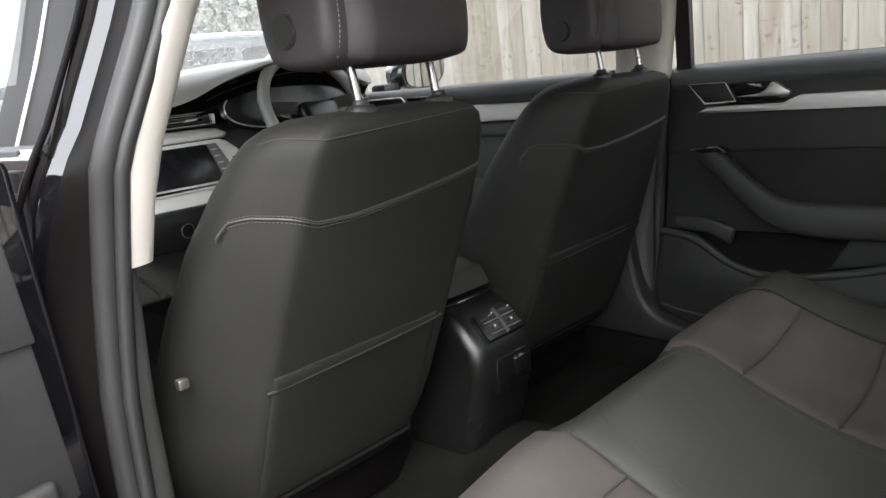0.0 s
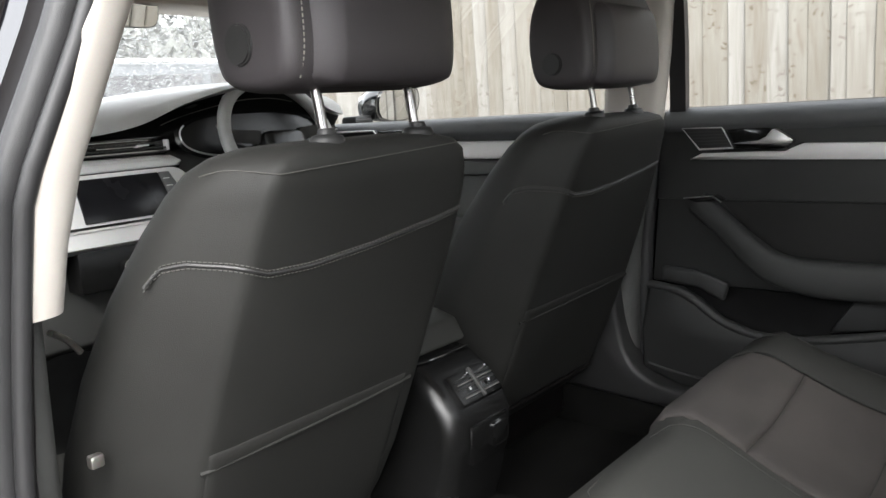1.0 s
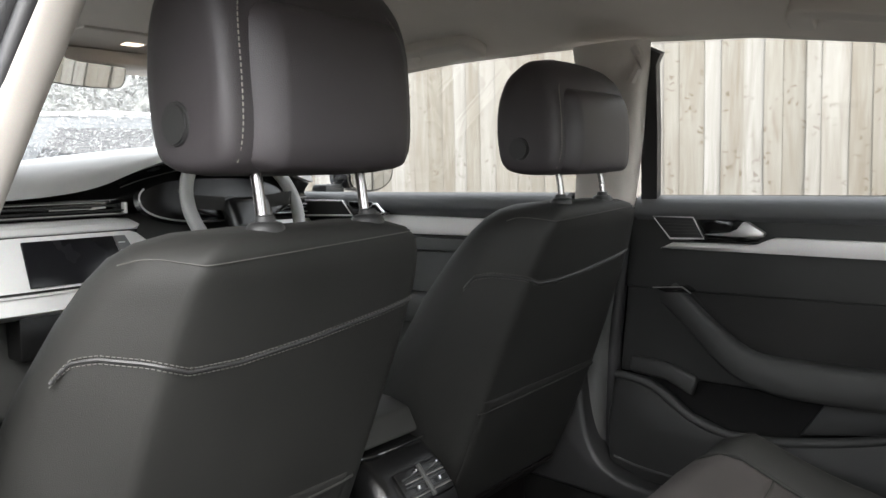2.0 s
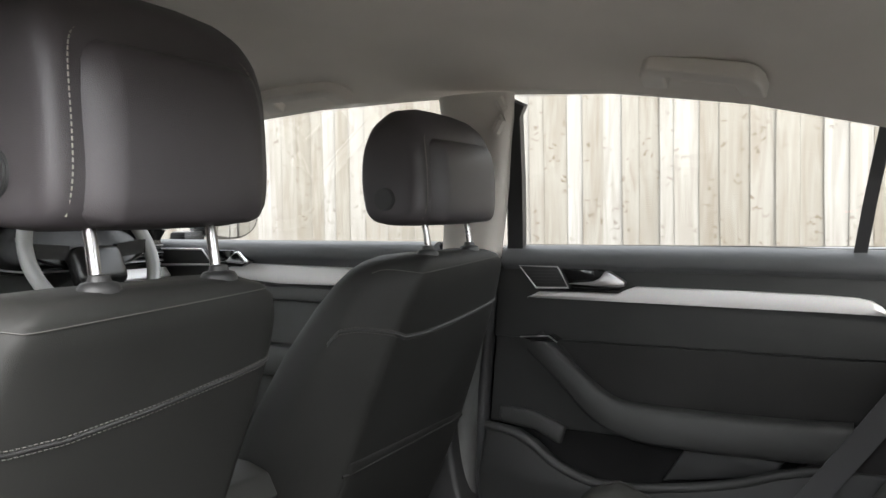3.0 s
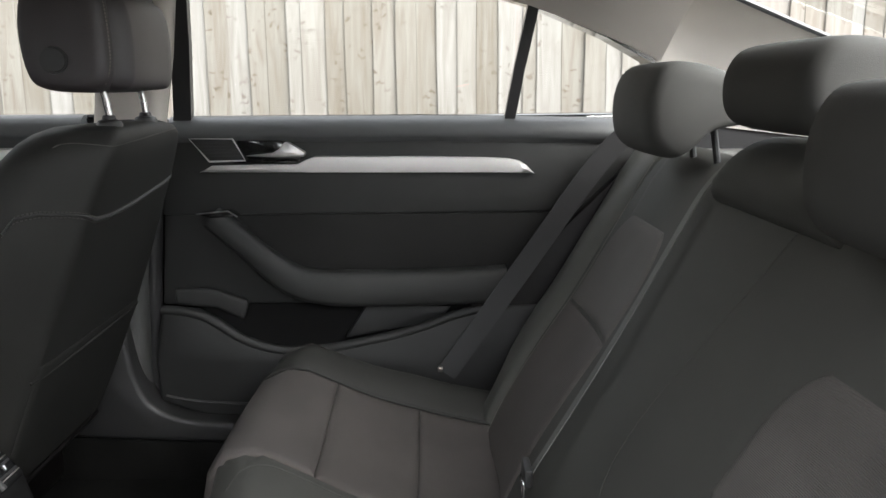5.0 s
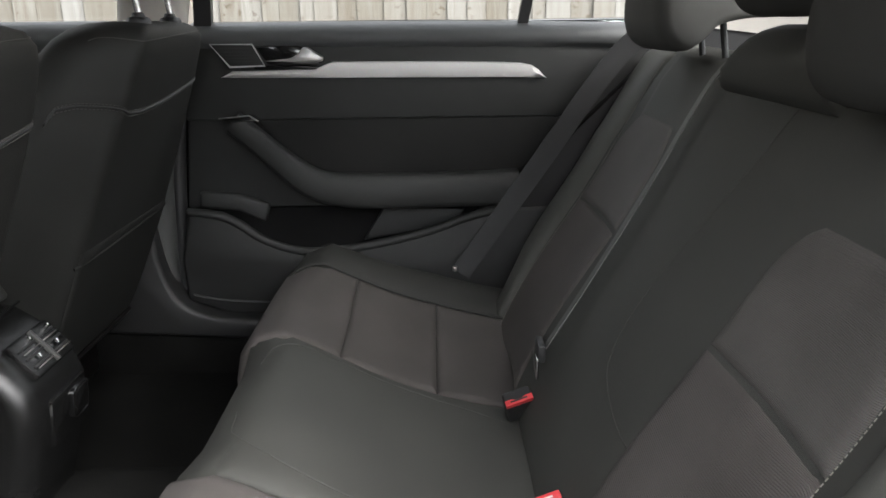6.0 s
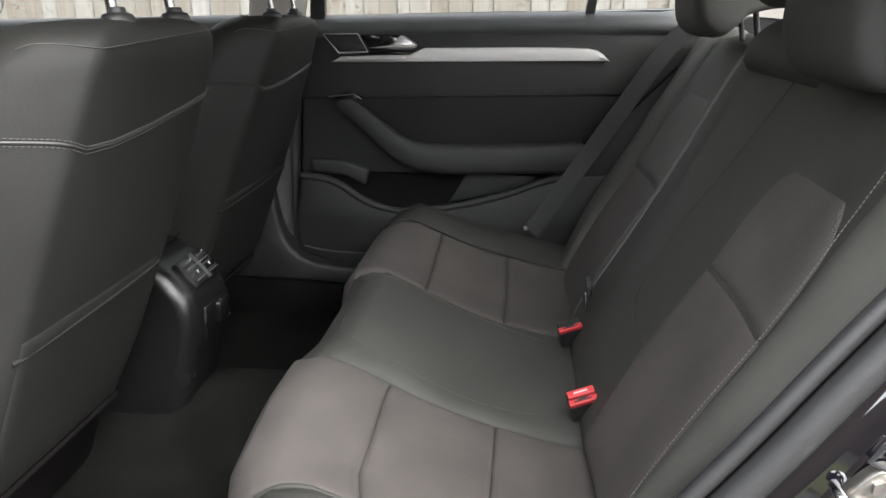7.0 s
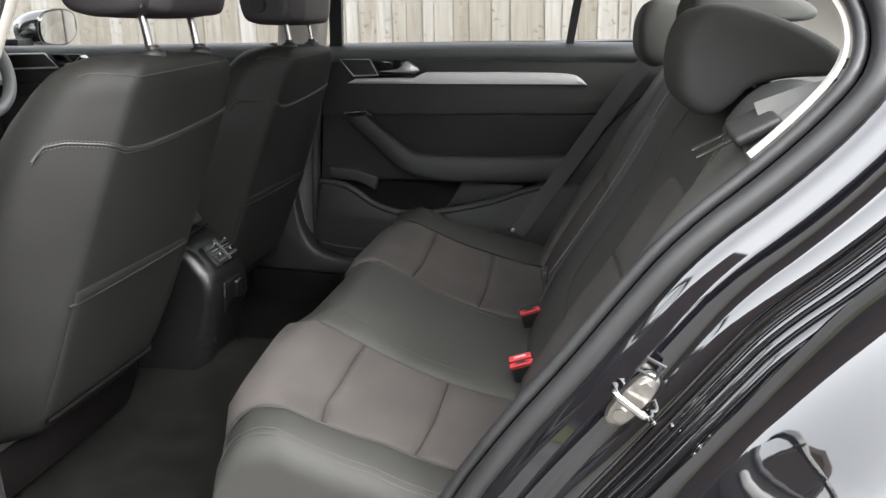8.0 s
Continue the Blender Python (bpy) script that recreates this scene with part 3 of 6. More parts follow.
# sill cover on the fence side, curving up into the pillar
cover = [(1.25, 0.60), (1.238, 0.46), (1.222, 0.375), (1.198, 0.328), (1.14, 0.298), (1.04, 0.286), (0.80, 0.284)]
outline = [(y, z) for _, y, z in curve_at([(0, *q) for q in cover], 24)] + [(0.80, 0.236), (1.04, 0.238), (1.18, 0.246), (1.50, 0.262), (1.50, 0.60)]
tagged(part("sill_cover", prism(outline, "x", 0.655, 0.755, 0.012, 3), HARD_PLASTIC, smooth=60), "black plastic sill cover curving into the door pillar", "sill cover", kind="structure")
tagged(part("side_carpet", prism([(0.62, 0.12), (0.62, 0.238), (1.10, 0.238), (1.56, 0.268), (1.56, 0.12)], "x", 0.664, 0.74, 0.008, 2), CARPET, smooth=60), "black carpet lining below the sill cover", "carpet", kind="structure")

# parcel shelf, boot and back window
tagged(part("parcel_shelf", rbox((-0.70, -0.78, 0.845), (0.70, 0.09, 0.868), 0.006), SOFT_PLASTIC), "black carpeted parcel shelf behind the bench", "shelf", kind="structure")
tagged(part("boot_lid", rbox((-0.66, -1.45, 0.86), (0.66, -0.80, 0.905), 0.02), PAINT), "gloss black boot lid behind the back window", "boot lid", kind="structure")
tagged(part("boot_bulkhead", rbox((-0.72, -1.45, 0.05), (0.72, -0.02, 0.10), 0.01), CARPET), "dark boot floor", "boot floor", kind="structure")
tagged(part("seat_bulkhead", rbox((-0.70, -0.06, 0.10), (0.70, -0.03, 0.845), 0.004), CARPET), "dark carpeted wall behind the bench", "bulkhead", kind="structure")


def back_glass(u, v):
    x = (1 - 2 * u) * (0.555 - 0.02 * v)
    y, z = 0.17 - 0.98 * v, 1.262 - 0.35 * v
    b = 1 - (x / 0.56) ** 2
    return Vector((x, y - 0.10 * b, z + 0.045 * b * (1 - 0.5 * v)))


win = part("window_1", sheet(back_glass, 16, 12, 0.004), TINT, smooth=60)
win.visible_shadow = False
tagged(win, "clear curved back window of the car", "window", kind="structure")
for u in (-1, 1):
    tagged(part("window_seal", tube(curve_at([(-u * (a - 0.004), b, c_ + 0.004) for a, b, c_ in B], 24), 0.006, 6), RUBBER), "black rubber edge of the back window", "seal", kind="structure")


def screen_at(u, v):
    x = (1 - 2 * u) * (0.62 + 0.10 * v)
    y, z = 2.28 + 0.86 * v, 1.302 - 0.352 * v
    b = 1 - (x / 0.74) ** 2
    return Vector((x, y + 0.12 * b, z + 0.02 * b))


win = part("window_2", sheet(screen_at, 16, 12, 0.004), WET_GLASS, smooth=60)
win.visible_shadow = False
tagged(win, "rain-speckled windscreen of the car", "window", kind="structure")
rnd = random.Random(5)
OCTA = [(1, 0, 0), (0, 1, 0), (-1, 0, 0), (0, -1, 0), (0, 0, 0.7), (0, 0, -0.3)]
OCTA_F = [(0, 1, 4), (1, 2, 4), (2, 3, 4), (3, 0, 4), (1, 0, 5), (2, 1, 5), (3, 2, 5), (0, 3, 5)]
poses = []
for i in range(11000):
    q = screen_at(rnd.random() * 0.75 + 0.06, rnd.random() * 0.98) + Vector((0, 0.002, 0.006))
    k = rnd.choice([0.0010, 0.0014, 0.0020, 0.0026, 0.0034, 0.0042])
    poses.append(Matrix.Translation(q) @ Matrix.Rotation(rnd.random() * 3, 4, "Z") @ Matrix.Diagonal((k, k * rnd.uniform(0.8, 1.3), k, 1)))
drops = scatter("rain_drops", OCTA, OCTA_F, poses, DROPLET)
for f in drops.data.polygons:
    f.use_smooth = True
drops.visible_shadow = False
tagged(drops, "small rain drops scattered over the windscreen", "rain drops", kind="stuff")
for s in (-1, 1):
    pts = [(0.60, 2.20, 1.275), (0.64, 2.45, 1.20), (0.68, 2.75, 1.08), (0.72, 3.05, 0.955)]
    tagged(part("front_pillar", tube(curve_at([(s * a, b, c_) for a, b, c_ in pts], 12), 0.035, 10), PILLAR), "beige windscreen pillar trim", "pillar trim", kind="structure")
tagged(part("bonnet", sheet(lambda u, v: Vector(((1 - 2 * u) * 0.76, 3.05 + 0.95 * v, 0.93 - 0.13 * v * v - 0.06 * abs(1 - 2 * u) ** 3)), 12, 10, 0.004), PAINT, smooth=60), "gloss black car bonnet", "bonnet", kind="structure")
tagged(part("scuttle", rbox((-0.74, 2.98, 0.1), (0.74, 3.06, 0.93), 0.01), HARD_PLASTIC), "black plastic scuttle below the windscreen", "scuttle", kind="structure")
tagged(part("windscreen_header", rbox((-0.62, 2.18, 1.292), (0.62, 2.36, 1.327), 0.012), LINER), "greige trim above the windscreen", "trim", kind="structure")


# ---- doors ----
def flip(bm, s):
    if s < 0:
        for v in bm.verts:
            v.co.x *= -1
    return bm


def path3(x, pts):
    return [Vector((x, y, z)) for y, z in pts]


def rear_door(s, turn, label):
    """A rear door, built shut, then swung on its hinge."""
    door = thing("car_door", (s * 0.80, 1.22, 0.35), label, "car door", group="rear doors")
    P = lambda name, bm, mat, parent=door, label="", smooth=40.0: part(name, flip(bm, s), mat, parent, label, smooth)
    # inner card below the belt line
    card = [(1.150, 0.88), (1.182, 0.535), (0.34, 0.535), (0.22, 0.66), (0.06, 0.86)]
    P("pocket_back", prism([(1.182, 0.54), (1.205, 0.40), (1.20, 0.30), (1.10, 0.265), (0.62, 0.255), (0.45, 0.36), (0.30, 0.54)], "x", 0.783, 0.789, 0.001), POCKET_SHADE, door, "black pocket floor with the hollow's shade in its colour")
    P("inner_card", prism(card, "x", 0.746, 0.775, 0.006), DOOR_PLASTIC, door, "black grained plastic door card")
    # belt-line top: a soft rounded ledge
    prof = [(0.780, 0.948), (0.762, 0.9535), (0.748, 0.952), (0.733, 0.944), (0.722, 0.930), (0.720, 0.915), (0.727, 0.905), (0.740, 0.897), (0.752, 0.86), (0.775, 0.86)]
    ends = [(1.135, 0.0), (0.9, 0.0), (0.6, -0.001), (0.3, -0.006), (0.12, -0.012)]
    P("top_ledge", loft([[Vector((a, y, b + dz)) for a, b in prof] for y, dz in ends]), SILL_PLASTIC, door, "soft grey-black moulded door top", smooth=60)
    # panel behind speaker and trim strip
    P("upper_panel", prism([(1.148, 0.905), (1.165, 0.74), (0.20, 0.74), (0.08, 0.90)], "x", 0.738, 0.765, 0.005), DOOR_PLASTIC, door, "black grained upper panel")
    # silver strip, tapering to a point at the back
    rings = []
    for y, zt, zb in [(1.072, 0.837, 0.8345), (1.050, 0.849, 0.833), (0.95, 0.851, 0.832), (0.865, 0.852, 0.8315), (0.842, 0.862, 0.831), (0.825, 0.868, 0.831), (0.60, 0.866, 0.829), (0.46, 0.863, 0.828), (0.405, 0.860, 0.827), (0.382, 0.855, 0.8265), (0.366, 0.845, 0.826), (0.350, 0.828, 0.826)]:
        m = (zt + zb) / 2
        rings.append([Vector((0.745, y, zb)), Vector((0.727, y, zb + 0.002)), Vector((0.722, y, m)), Vector((0.726, y, zt - 0.002)), Vector((0.745, y, zt))])
    P("trim_strip", loft(rings), SATIN, door, "brushed aluminium trim strip", smooth=50)
    # speaker
    spk = [(1.093, 0.908), (1.000, 0.907), (0.975, 0.860), (1.052, 0.858)]
    sp = P("speaker", prism(spk, "x", 0.728, 0.742, 0.001), HARD_PLASTIC, door, "black speaker grille")
    P("grille_frame", sweep(path3(0.727, spk), circle(0.0023, 6), (1, 0, 0), loop=True), SATIN, sp, "thin silver frame")
    for i in range(7):
        f = (i + 0.5) / 7
        a, b = Vector((0, spk[0][0], spk[0][1])).lerp(Vector((0, spk[3][0], spk[3][1])), f), Vector((0, spk[1][0], spk[1][1])).lerp(Vector((0, spk[2][0], spk[2][1])), f)
        P("grille_bar", tube([Vector((0.7275, a.y - 0.004, a.z)), Vector((0.7275, b.y + 0.004, b.z))], 0.0009, 5), HARD_PLASTIC, sp)
    # handle bowl and lever
    bowl = [(0.995, 0.903), (0.90, 0.903), (0.845, 0.872), (0.862, 0.857), (0.968, 0.860)]
    P("handle_bowl", prism(bowl, "x", 0.7305, 0.742, 0.003), GLOSS_BLACK, door, "gloss black handle recess")
    lever = [(0.972, 0.8705), (0.915, 0.8760), (0.899, 0.884), (0.886, 0.900), (0.877, 0.899), (0.842, 0.877), (0.846, 0.868), (0.905, 0.8675)]
    P("door_handle", prism(lever, "x", 0.710, 0.729, 0.003), ALU, door, "satin silver pull handle")
    P("handle_shadow_gap", prism([(1.0, 0.862), (0.85, 0.855), (0.86, 0.850), (1.0, 0.853)], "x", 0.733, 0.742, 0.001), GLOSS_BLACK, door)
    # cloth insert
    P("cloth_insert", prism([(1.005, 0.738), (0.90, 0.62), (0.36, 0.59), (0.22, 0.738)], "x", 0.7405, 0.760, 0.002), DOOR_CLOTH, door, "black cloth insert")
    # pull and armrest in one sweep
    line = curve_at([(0.722, 1.045, 0.748), (0.715, 1.00, 0.713), (0.706, 0.93, 0.654), (0.702, 0.875, 0.614), (0.700, 0.82, 0.601), (0.700, 0.65, 0.600), (0.706, 0.50, 0.601), (0.722, 0.41, 0.603)], 36)
    rings = []
    for i, p in enumerate(line):
        f = i / 35
        hz = 0.026 + 0.013 * min(1, max(0, (f - 0.15) / 0.3))
        hx = 0.020 + 0.012 * min(1, max(0, (f - 0.15) / 0.3))
        a = line[max(0, i - 1)]
        b = line[min(35, i + 1)]
        d = (b - a).normalized()
        up = Vector((1, 0, 0)).cross(d).normalized()
        if up.z < 0:
            up = -up
        ring = []
        for k in range(14):
            an = 2 * math.pi * k / 14
            ca, sa = math.cos(an), math.sin(an)
            ring.append(p + Vector((1, 0, 0)) * (hx * math.copysign(abs(ca) ** 0.5, ca)) + up * (hz * math.copysign(abs(sa) ** 0.5, sa) - hz * 0.5))
        rings.append(ring)
    arm = P("armrest", loft(rings), DOOR_PLASTIC, door, "black padded armrest and pull", smooth=60)
    P("pull_cap", prism([(1.080, 0.748), (1.012, 0.754), (0.992, 0.742), (1.05, 0.738)], "x", 0.700, 0.748, 0.003), GLOSS_BLACK, arm, "gloss black cap")
    P("cap_line", tube(path3(0.6995, [(1.080, 0.748), (1.012, 0.754), (0.992, 0.741)]), 0.0016, 6), ALU, arm, "thin silver edge")
    # map pocket below: a raised lip round a hollow
    lip = [(1.172, 0.535), (1.10, 0.528), (1.055, 0.505), (1.00, 0.462), (0.92, 0.436), (0.84, 0.436), (0.72, 0.455), (0.60, 0.485), (0.53, 0.515), (0.44, 0.535)]
    outline = lip + [(0.30, 0.54), (0.34, 0.38), (0.50, 0.275), (1.09, 0.285), (1.19, 0.32), (1.195, 0.42)]
    P("map_pocket", prism(outline, "x", 0.700, 0.748, 0.010, 3), DOOR_PLASTIC_SHADED, door, "black moulded map pocket in a shaded tone", smooth=50)
    P("pocket_lip", tube(curve_at(path3(0.706, lip), 40), 0.0105, 10, (1, 0, 0)), DOOR_PLASTIC, door, "rounded pocket lip", smooth=60)
    P("pocket_wing", prism([(1.15, 0.578), (1.06, 0.573), (0.985, 0.547), (0.998, 0.500), (1.06, 0.530), (1.15, 0.538)], "x", 0.726, 0.748, 0.010, 3), DOOR_PLASTIC, door, "raised moulding")
    P("bottle_recess", prism([(0.72, 0.535), (0.53, 0.525), (0.56, 0.490), (0.775, 0.45)], "x", 0.745, 0.775, 0.006, 2), DOOR_PLASTIC_SHADED, door, "ribbed bottle holder")
    P("kick_line", tube(curve_at(path3(0.699, [(1.175, 0.335), (1.10, 0.318), (0.9, 0.31), (0.66, 0.31)]), 20), 0.004, 6), DOOR_PLASTIC, door)
    # skin, frame and panes
    P("outer_skin", prism([(1.20, 0.95), (1.225, 0.5), (1.21, 0.10), (0.60, 0.10), (0.48, 0.42), (0.30, 0.66), (0.02, 0.90), (0.05, 0.955)], "x", 0.79, 0.852, 0.012), PAINT, door, "gloss black outer door skin")
    fr = P("window_frame", sweep([Vector((0.752, 1.115, 0.93)), Vector((0.742, 1.108, 0.96)), Vector((0.70, 1.090, 1.10)), Vector((0.655, 1.075, 1.24)), Vector((0.648, 1.060, 1.268))], [(-0.012, -0.022), (0.010, -0.022), (0.010, 0.016), (-0.012, 0.016)], (0, 1, 0)), RUBBER, door, "black front window channel")
    top = [Vector((0.80 - lean(z + 0.0) * 1.0, y, z + 0.022)) for y, z in [(1.10, 1.285), (0.85, 1.272), (0.59, 1.23), (0.354, 1.169), (0.198, 1.106), (0.10, 1.055), (0.045, 0.98)]]
    P("upper_frame", sweep(top, [(-0.025, -0.018), (0.022, -0.018), (0.022, 0.022), (-0.025, 0.022)]), PAINT, door, "gloss black window frame")
    P("window_divider", sweep([Vector((0.752, 0.404, 0.935)), Vector((0.725, 0.385, 1.05)), Vector((0.690, 0.358, 1.19))], [(-0.008, -0.0115), (0.008, -0.0115), (0.008, 0.0115), (-0.008, 0.0115)], (0, 1, 0)), RUBBER, door, "black upright window bar")
    for a, b in (((1.09, 1.26), (0.40, 1.145)), ((0.39, 1.14), (0.06, 1.0))):
        def pane(u, v, a=a, b=b):
            y = a[0] + (b[0] - a[0]) * u
            top_z = interp(y, ROOFLINE) + 0.012
            z = 0.945 + (top_z - 0.945) * v
            return Vector((0.762 - lean(z), y, z))
        g = P("window_pane", sheet(pane, 10, 6, 0.003), TINT, door, "clear side glass", smooth=60)
        g.visible_shadow = False
    P("belt_seal", tube([Vector((0.768, 1.12, 0.949)), Vector((0.768, 0.6, 0.949)), Vector((0.768, 0.1, 0.938))], 0.006, 6), RUBBER, door, "black window wiper seal")
    door.rotation_euler = (0, 0, radians(turn))
    if turn:
        door.location += Vector((s * 0.008, 0.004, 0))
    return door


rear_door(1, 0, "shut black rear car door with silver trim strip and map pocket")
rear_door(-1, -86.5, "open black rear car door swung out beside the sill")


def front_door(s, label):
    door = thing("car_door", (s * 0.80, 2.4, 0.35), label, "car door", group="front doors")
    P = lambda name, bm, mat, parent=door, label="", smooth=40.0: part(name, flip(bm, s), mat, parent, label, smooth)
    P("inner_card", prism([(1.33, 0.90), (1.33, 0.26), (2.50, 0.26), (2.55, 0.93)], "x", 0.744, 0.775, 0.006), SOFT_PLASTIC, door, "black grained plastic door card")
    prof = [(0.780, 0.953), (0.762, 0.960), (0.748, 0.959), (0.733, 0.952), (0.722, 0.938), (0.718, 0.922), (0.722, 0.908), (0.740, 0.899), (0.752, 0.86), (0.775, 0.86)]
    P("top_ledge", loft([[Vector((a - dx, y, b + dz)) for a, b in prof] for y, dx, dz in [(1.32, 0, 0), (1.8, 0, 0), (2.2, 0.002, 0.002), (2.5, 0.01, 0.006), (2.62, 0.02, 0.008)]]), SILL_PLASTIC, door, "soft grey-black moulded door top", smooth=60)
    rings = []
    for y, zt, zb in [(1.34, 0.888, 0.845), (1.5, 0.890, 0.843), (1.80, 0.896, 0.842), (1.92, 0.897, 0.850), (2.0, 0.886, 0.872)]:
        m = (zt + zb) / 2
        rings.append([Vector((0.745, y, zb)), Vector((0.717, y, zb + 0.003)), Vector((0.715, y, zb + 0.008)), Vector((0.720, y, m)), Vector((0.728, y, zt - 0.003)), Vector((0.745, y, zt))])
    P("trim_strip", loft(rings), SATIN, door, "brushed aluminium trim strip", smooth=50)
    P("lower_ledge", prism([(1.33, 0.835), (1.33, 0.80), (2.4, 0.80), (2.3, 0.84)], "x", 0.712, 0.748, 0.006), SOFT_PLASTIC, door)
    spk = [(2.285, 0.936), (2.075, 0.936), (2.035, 0.893), (2.245, 0.889)]
    sp = P("speaker", prism(spk, "x", 0.706, 0.742, 0.001), HARD_PLASTIC, door, "black speaker grille")
    P("grille_frame", sweep(path3(0.705, spk), circle(0.003, 6), (1, 0, 0), loop=True), SATIN, sp, "thin silver frame")
    P("handle_bowl", prism([(2.06, 0.934), (1.96, 0.934), (1.90, 0.905), (1.93, 0.888), (2.03, 0.890)], "x", 0.710, 0.742, 0.003), GLOSS_BLACK, door, "gloss black handle recess")
    P("door_handle", prism([(2.02, 0.902), (1.97, 0.910), (1.945, 0.928), (1.93, 0.932), (1.895, 0.905), (1.915, 0.898)], "x", 0.694, 0.709, 0.003), CHROME, door, "satin chrome pull handle")
    P("armrest", rbox((0.66, 1.45, 0.60), (0.748, 2.15, 0.68), 0.02, 3), SOFT_PLASTIC, door, "black padded armrest")
    belly = [(0.10, 0.785), (0.25, 0.832), (0.50, 0.850), (0.68, 0.845), (0.80, 0.830), (0.90, 0.802), (0.955, 0.775)]
    P("outer_skin", sheet(lambda u, v: Vector((interp(0.10 + 0.855 * v, belly), 1.268 + (1.36 + 0.10 * v) * u, 0.10 + 0.855 * v)), 8, 24, -0.018), PAINT, door, "gloss black outer door skin", 60)
    if s < 0:
        # black cover of the centre pillar
        over = lambda y, z: Vector((0.800 - lean(z) - 0.034 * min(1.0, (z - 0.62) / 0.45), y + 0.10 * (1.0 - z), z))
        P("pillar_cover", sheet(lambda u, v: over(1.240 + 0.20 * u, 0.945 + 0.345 * v), 6, 12, -0.010), SASH, door, "satin black pillar cover", 60)
        P("window_line", sweep([over(1.345, 0.90 + 0.39 * i / 8) for i in range(9)], [(-0.003, -0.0025), (0.003, -0.0025), (0.003, 0.0025), (-0.003, 0.0025)], (0, 1, 0)), SATIN, door, "bright window trim line")
    top = [Vector((0.80 - lean(z), y, z + 0.025)) for y, z in [(1.16, 1.29), (1.35, 1.297), (1.6, 1.297), (1.85, 1.283), (2.2, 1.235), (2.5, 1.12), (2.75, 0.98)]]
    P("upper_frame", sweep(top, [(-0.025, -0.018), (0.022, -0.018), (0.022, 0.022), (-0.025, 0.022)]), PAINT, door, "gloss black window frame")

    def pane(u, v):
        y = (1.25 if s > 0 else 1.40) + (1.38 if s > 0 else 1.23) * u
        tz = interp(y, ROOFLINE + [(2.5, 1.13), (2.75, 0.99)]) + 0.012
        z = 0.95 + (tz - 0.95) * v
        return Vector((0.765 - lean(z), y, z))

    g = P("window_pane", sheet(pane, 12, 6, 0.003), TINT, door, "clear side glass", smooth=60)
    g.visible_shadow = False
    P("belt_seal", tube([Vector((0.768, 1.25, 0.954)), Vector((0.768, 2.6, 0.957))], 0.006, 6), RUBBER, door)
    # mirror on its stalk
    mir = P("door_mirror", loft([[Vector((0.955 + a * k, y, 1.02 + b * k)) for a, b in [(q[0], q[1]) for q in chaikin([(-0.115, -0.045, 0), (-0.10, 0.05, 0), (0.02, 0.07, 0), (0.115, 0.06, 0), (0.12, -0.02, 0), (0.05, -0.065, 0), (-0.06, -0.065, 0)], 2)]] for y, k in [(2.195, 0.97), (2.20, 1.0), (2.25, 0.98), (2.30, 0.8), (2.335, 0.45)]]), PAINT, door, "gloss black mirror housing", smooth=50)
    P("mirror_glass", loft([[Vector((0.955 + q[0] * 0.88, 2.190 + dy, 1.02 + q[1] * 0.88)) for q in chaikin([(-0.115, -0.045, 0), (-0.10, 0.05, 0), (0.02, 0.07, 0), (0.115, 0.06, 0), (0.12, -0.02, 0), (0.05, -0.065, 0), (-0.06, -0.065, 0)], 2)] for dy in (0.0, 0.003)]), MIRROR, mir, "silvered mirror glass")
    P("mirror_stalk", rbox((0.775, 2.22, 0.95), (0.86, 2.29, 0.985), 0.01), HARD_PLASTIC, mir)
    return door


front_door(1, "shut black front car door with silver trim on the fence side")
front_door(-1, "shut black front car door on the kerb side")


seal = [Vector((0.748, 1.207, 0.30)), Vector((0.748, 1.206, 0.50)), Vector((0.748, 1.192, 0.70)), Vector((0.746, 1.170, 0.86)), Vector((0.744, 1.158, 0.93))]
tagged(part("door_gap_seal", tube(curve_at(seal, 20), 0.019, 10, (1, 0, 0)), RUBBER, smooth=60), "black rubber seal between the shut door and pillar", "door seal", kind="structure")


# ---- front seats ----
SEAT_LEVELS = [  # height, rear face, half width, half width of the flat back, depth
    (0.285, 1.322, 0.210, 0.15, 0.10), (0.296, 1.298, 0.245, 0.18, 0.15), (0.322, 1.272, 0.275, 0.205, 0.19), (0.375, 1.244, 0.300, 0.218, 0.21),
    (0.45, 1.210, 0.316, 0.225, 0.22), (0.57, 1.160, 0.316, 0.222, 0.22), (0.68, 1.117, 0.302, 0.212, 0.21), (0.78, 1.080, 0.278, 0.200, 0.195),
    (0.86, 1.050, 0.250, 0.187, 0.175), (0.905, 1.034, 0.230, 0.176, 0.158), (0.930, 1.027, 0.213, 0.165, 0.143), (0.945, 1.030, 0.190, 0.148, 0.122), (0.954, 1.043, 0.155, 0.115, 0.090), (0.957, 1.058, 0.095, 0.06, 0.055)]


def seat_ring(cx, y0, lev):
    z, yr, w, c, d = lev
    half = [(0.0, 0.0), (c * 0.5, 0.0), (c - 0.016, 0.0), (c, 0.005), (c + (w - c) * 0.16, d * 0.10), (c + (w - c) * 0.80, d * 0.41), (w, d * 0.58), (w * 0.99, d * 0.82), (w * 0.90, d), (w * 0.66, d * 0.93), (w * 0.5, d * 0.80), (0.0, d * 0.78)]
    # the kerb-side seat narrows downwards on its inner flank
    slim = interp(z, [(0.30, 0.090), (0.45, 0.078), (0.57, 0.068), (0.68, 0.046), (0.80, 0.014), (0.88, 0.0)]) if cx < 0 else 0.0
    ring = [(a * (1 - slim / w), b) for a, b in half] + [(-a, b) for a, b in reversed(half[1:-1])]
    return [Vector((cx + p[0], y0 + yr + p[1], z)) for p in chaikin([(a, b, 0) for a, b in ring], 2)]


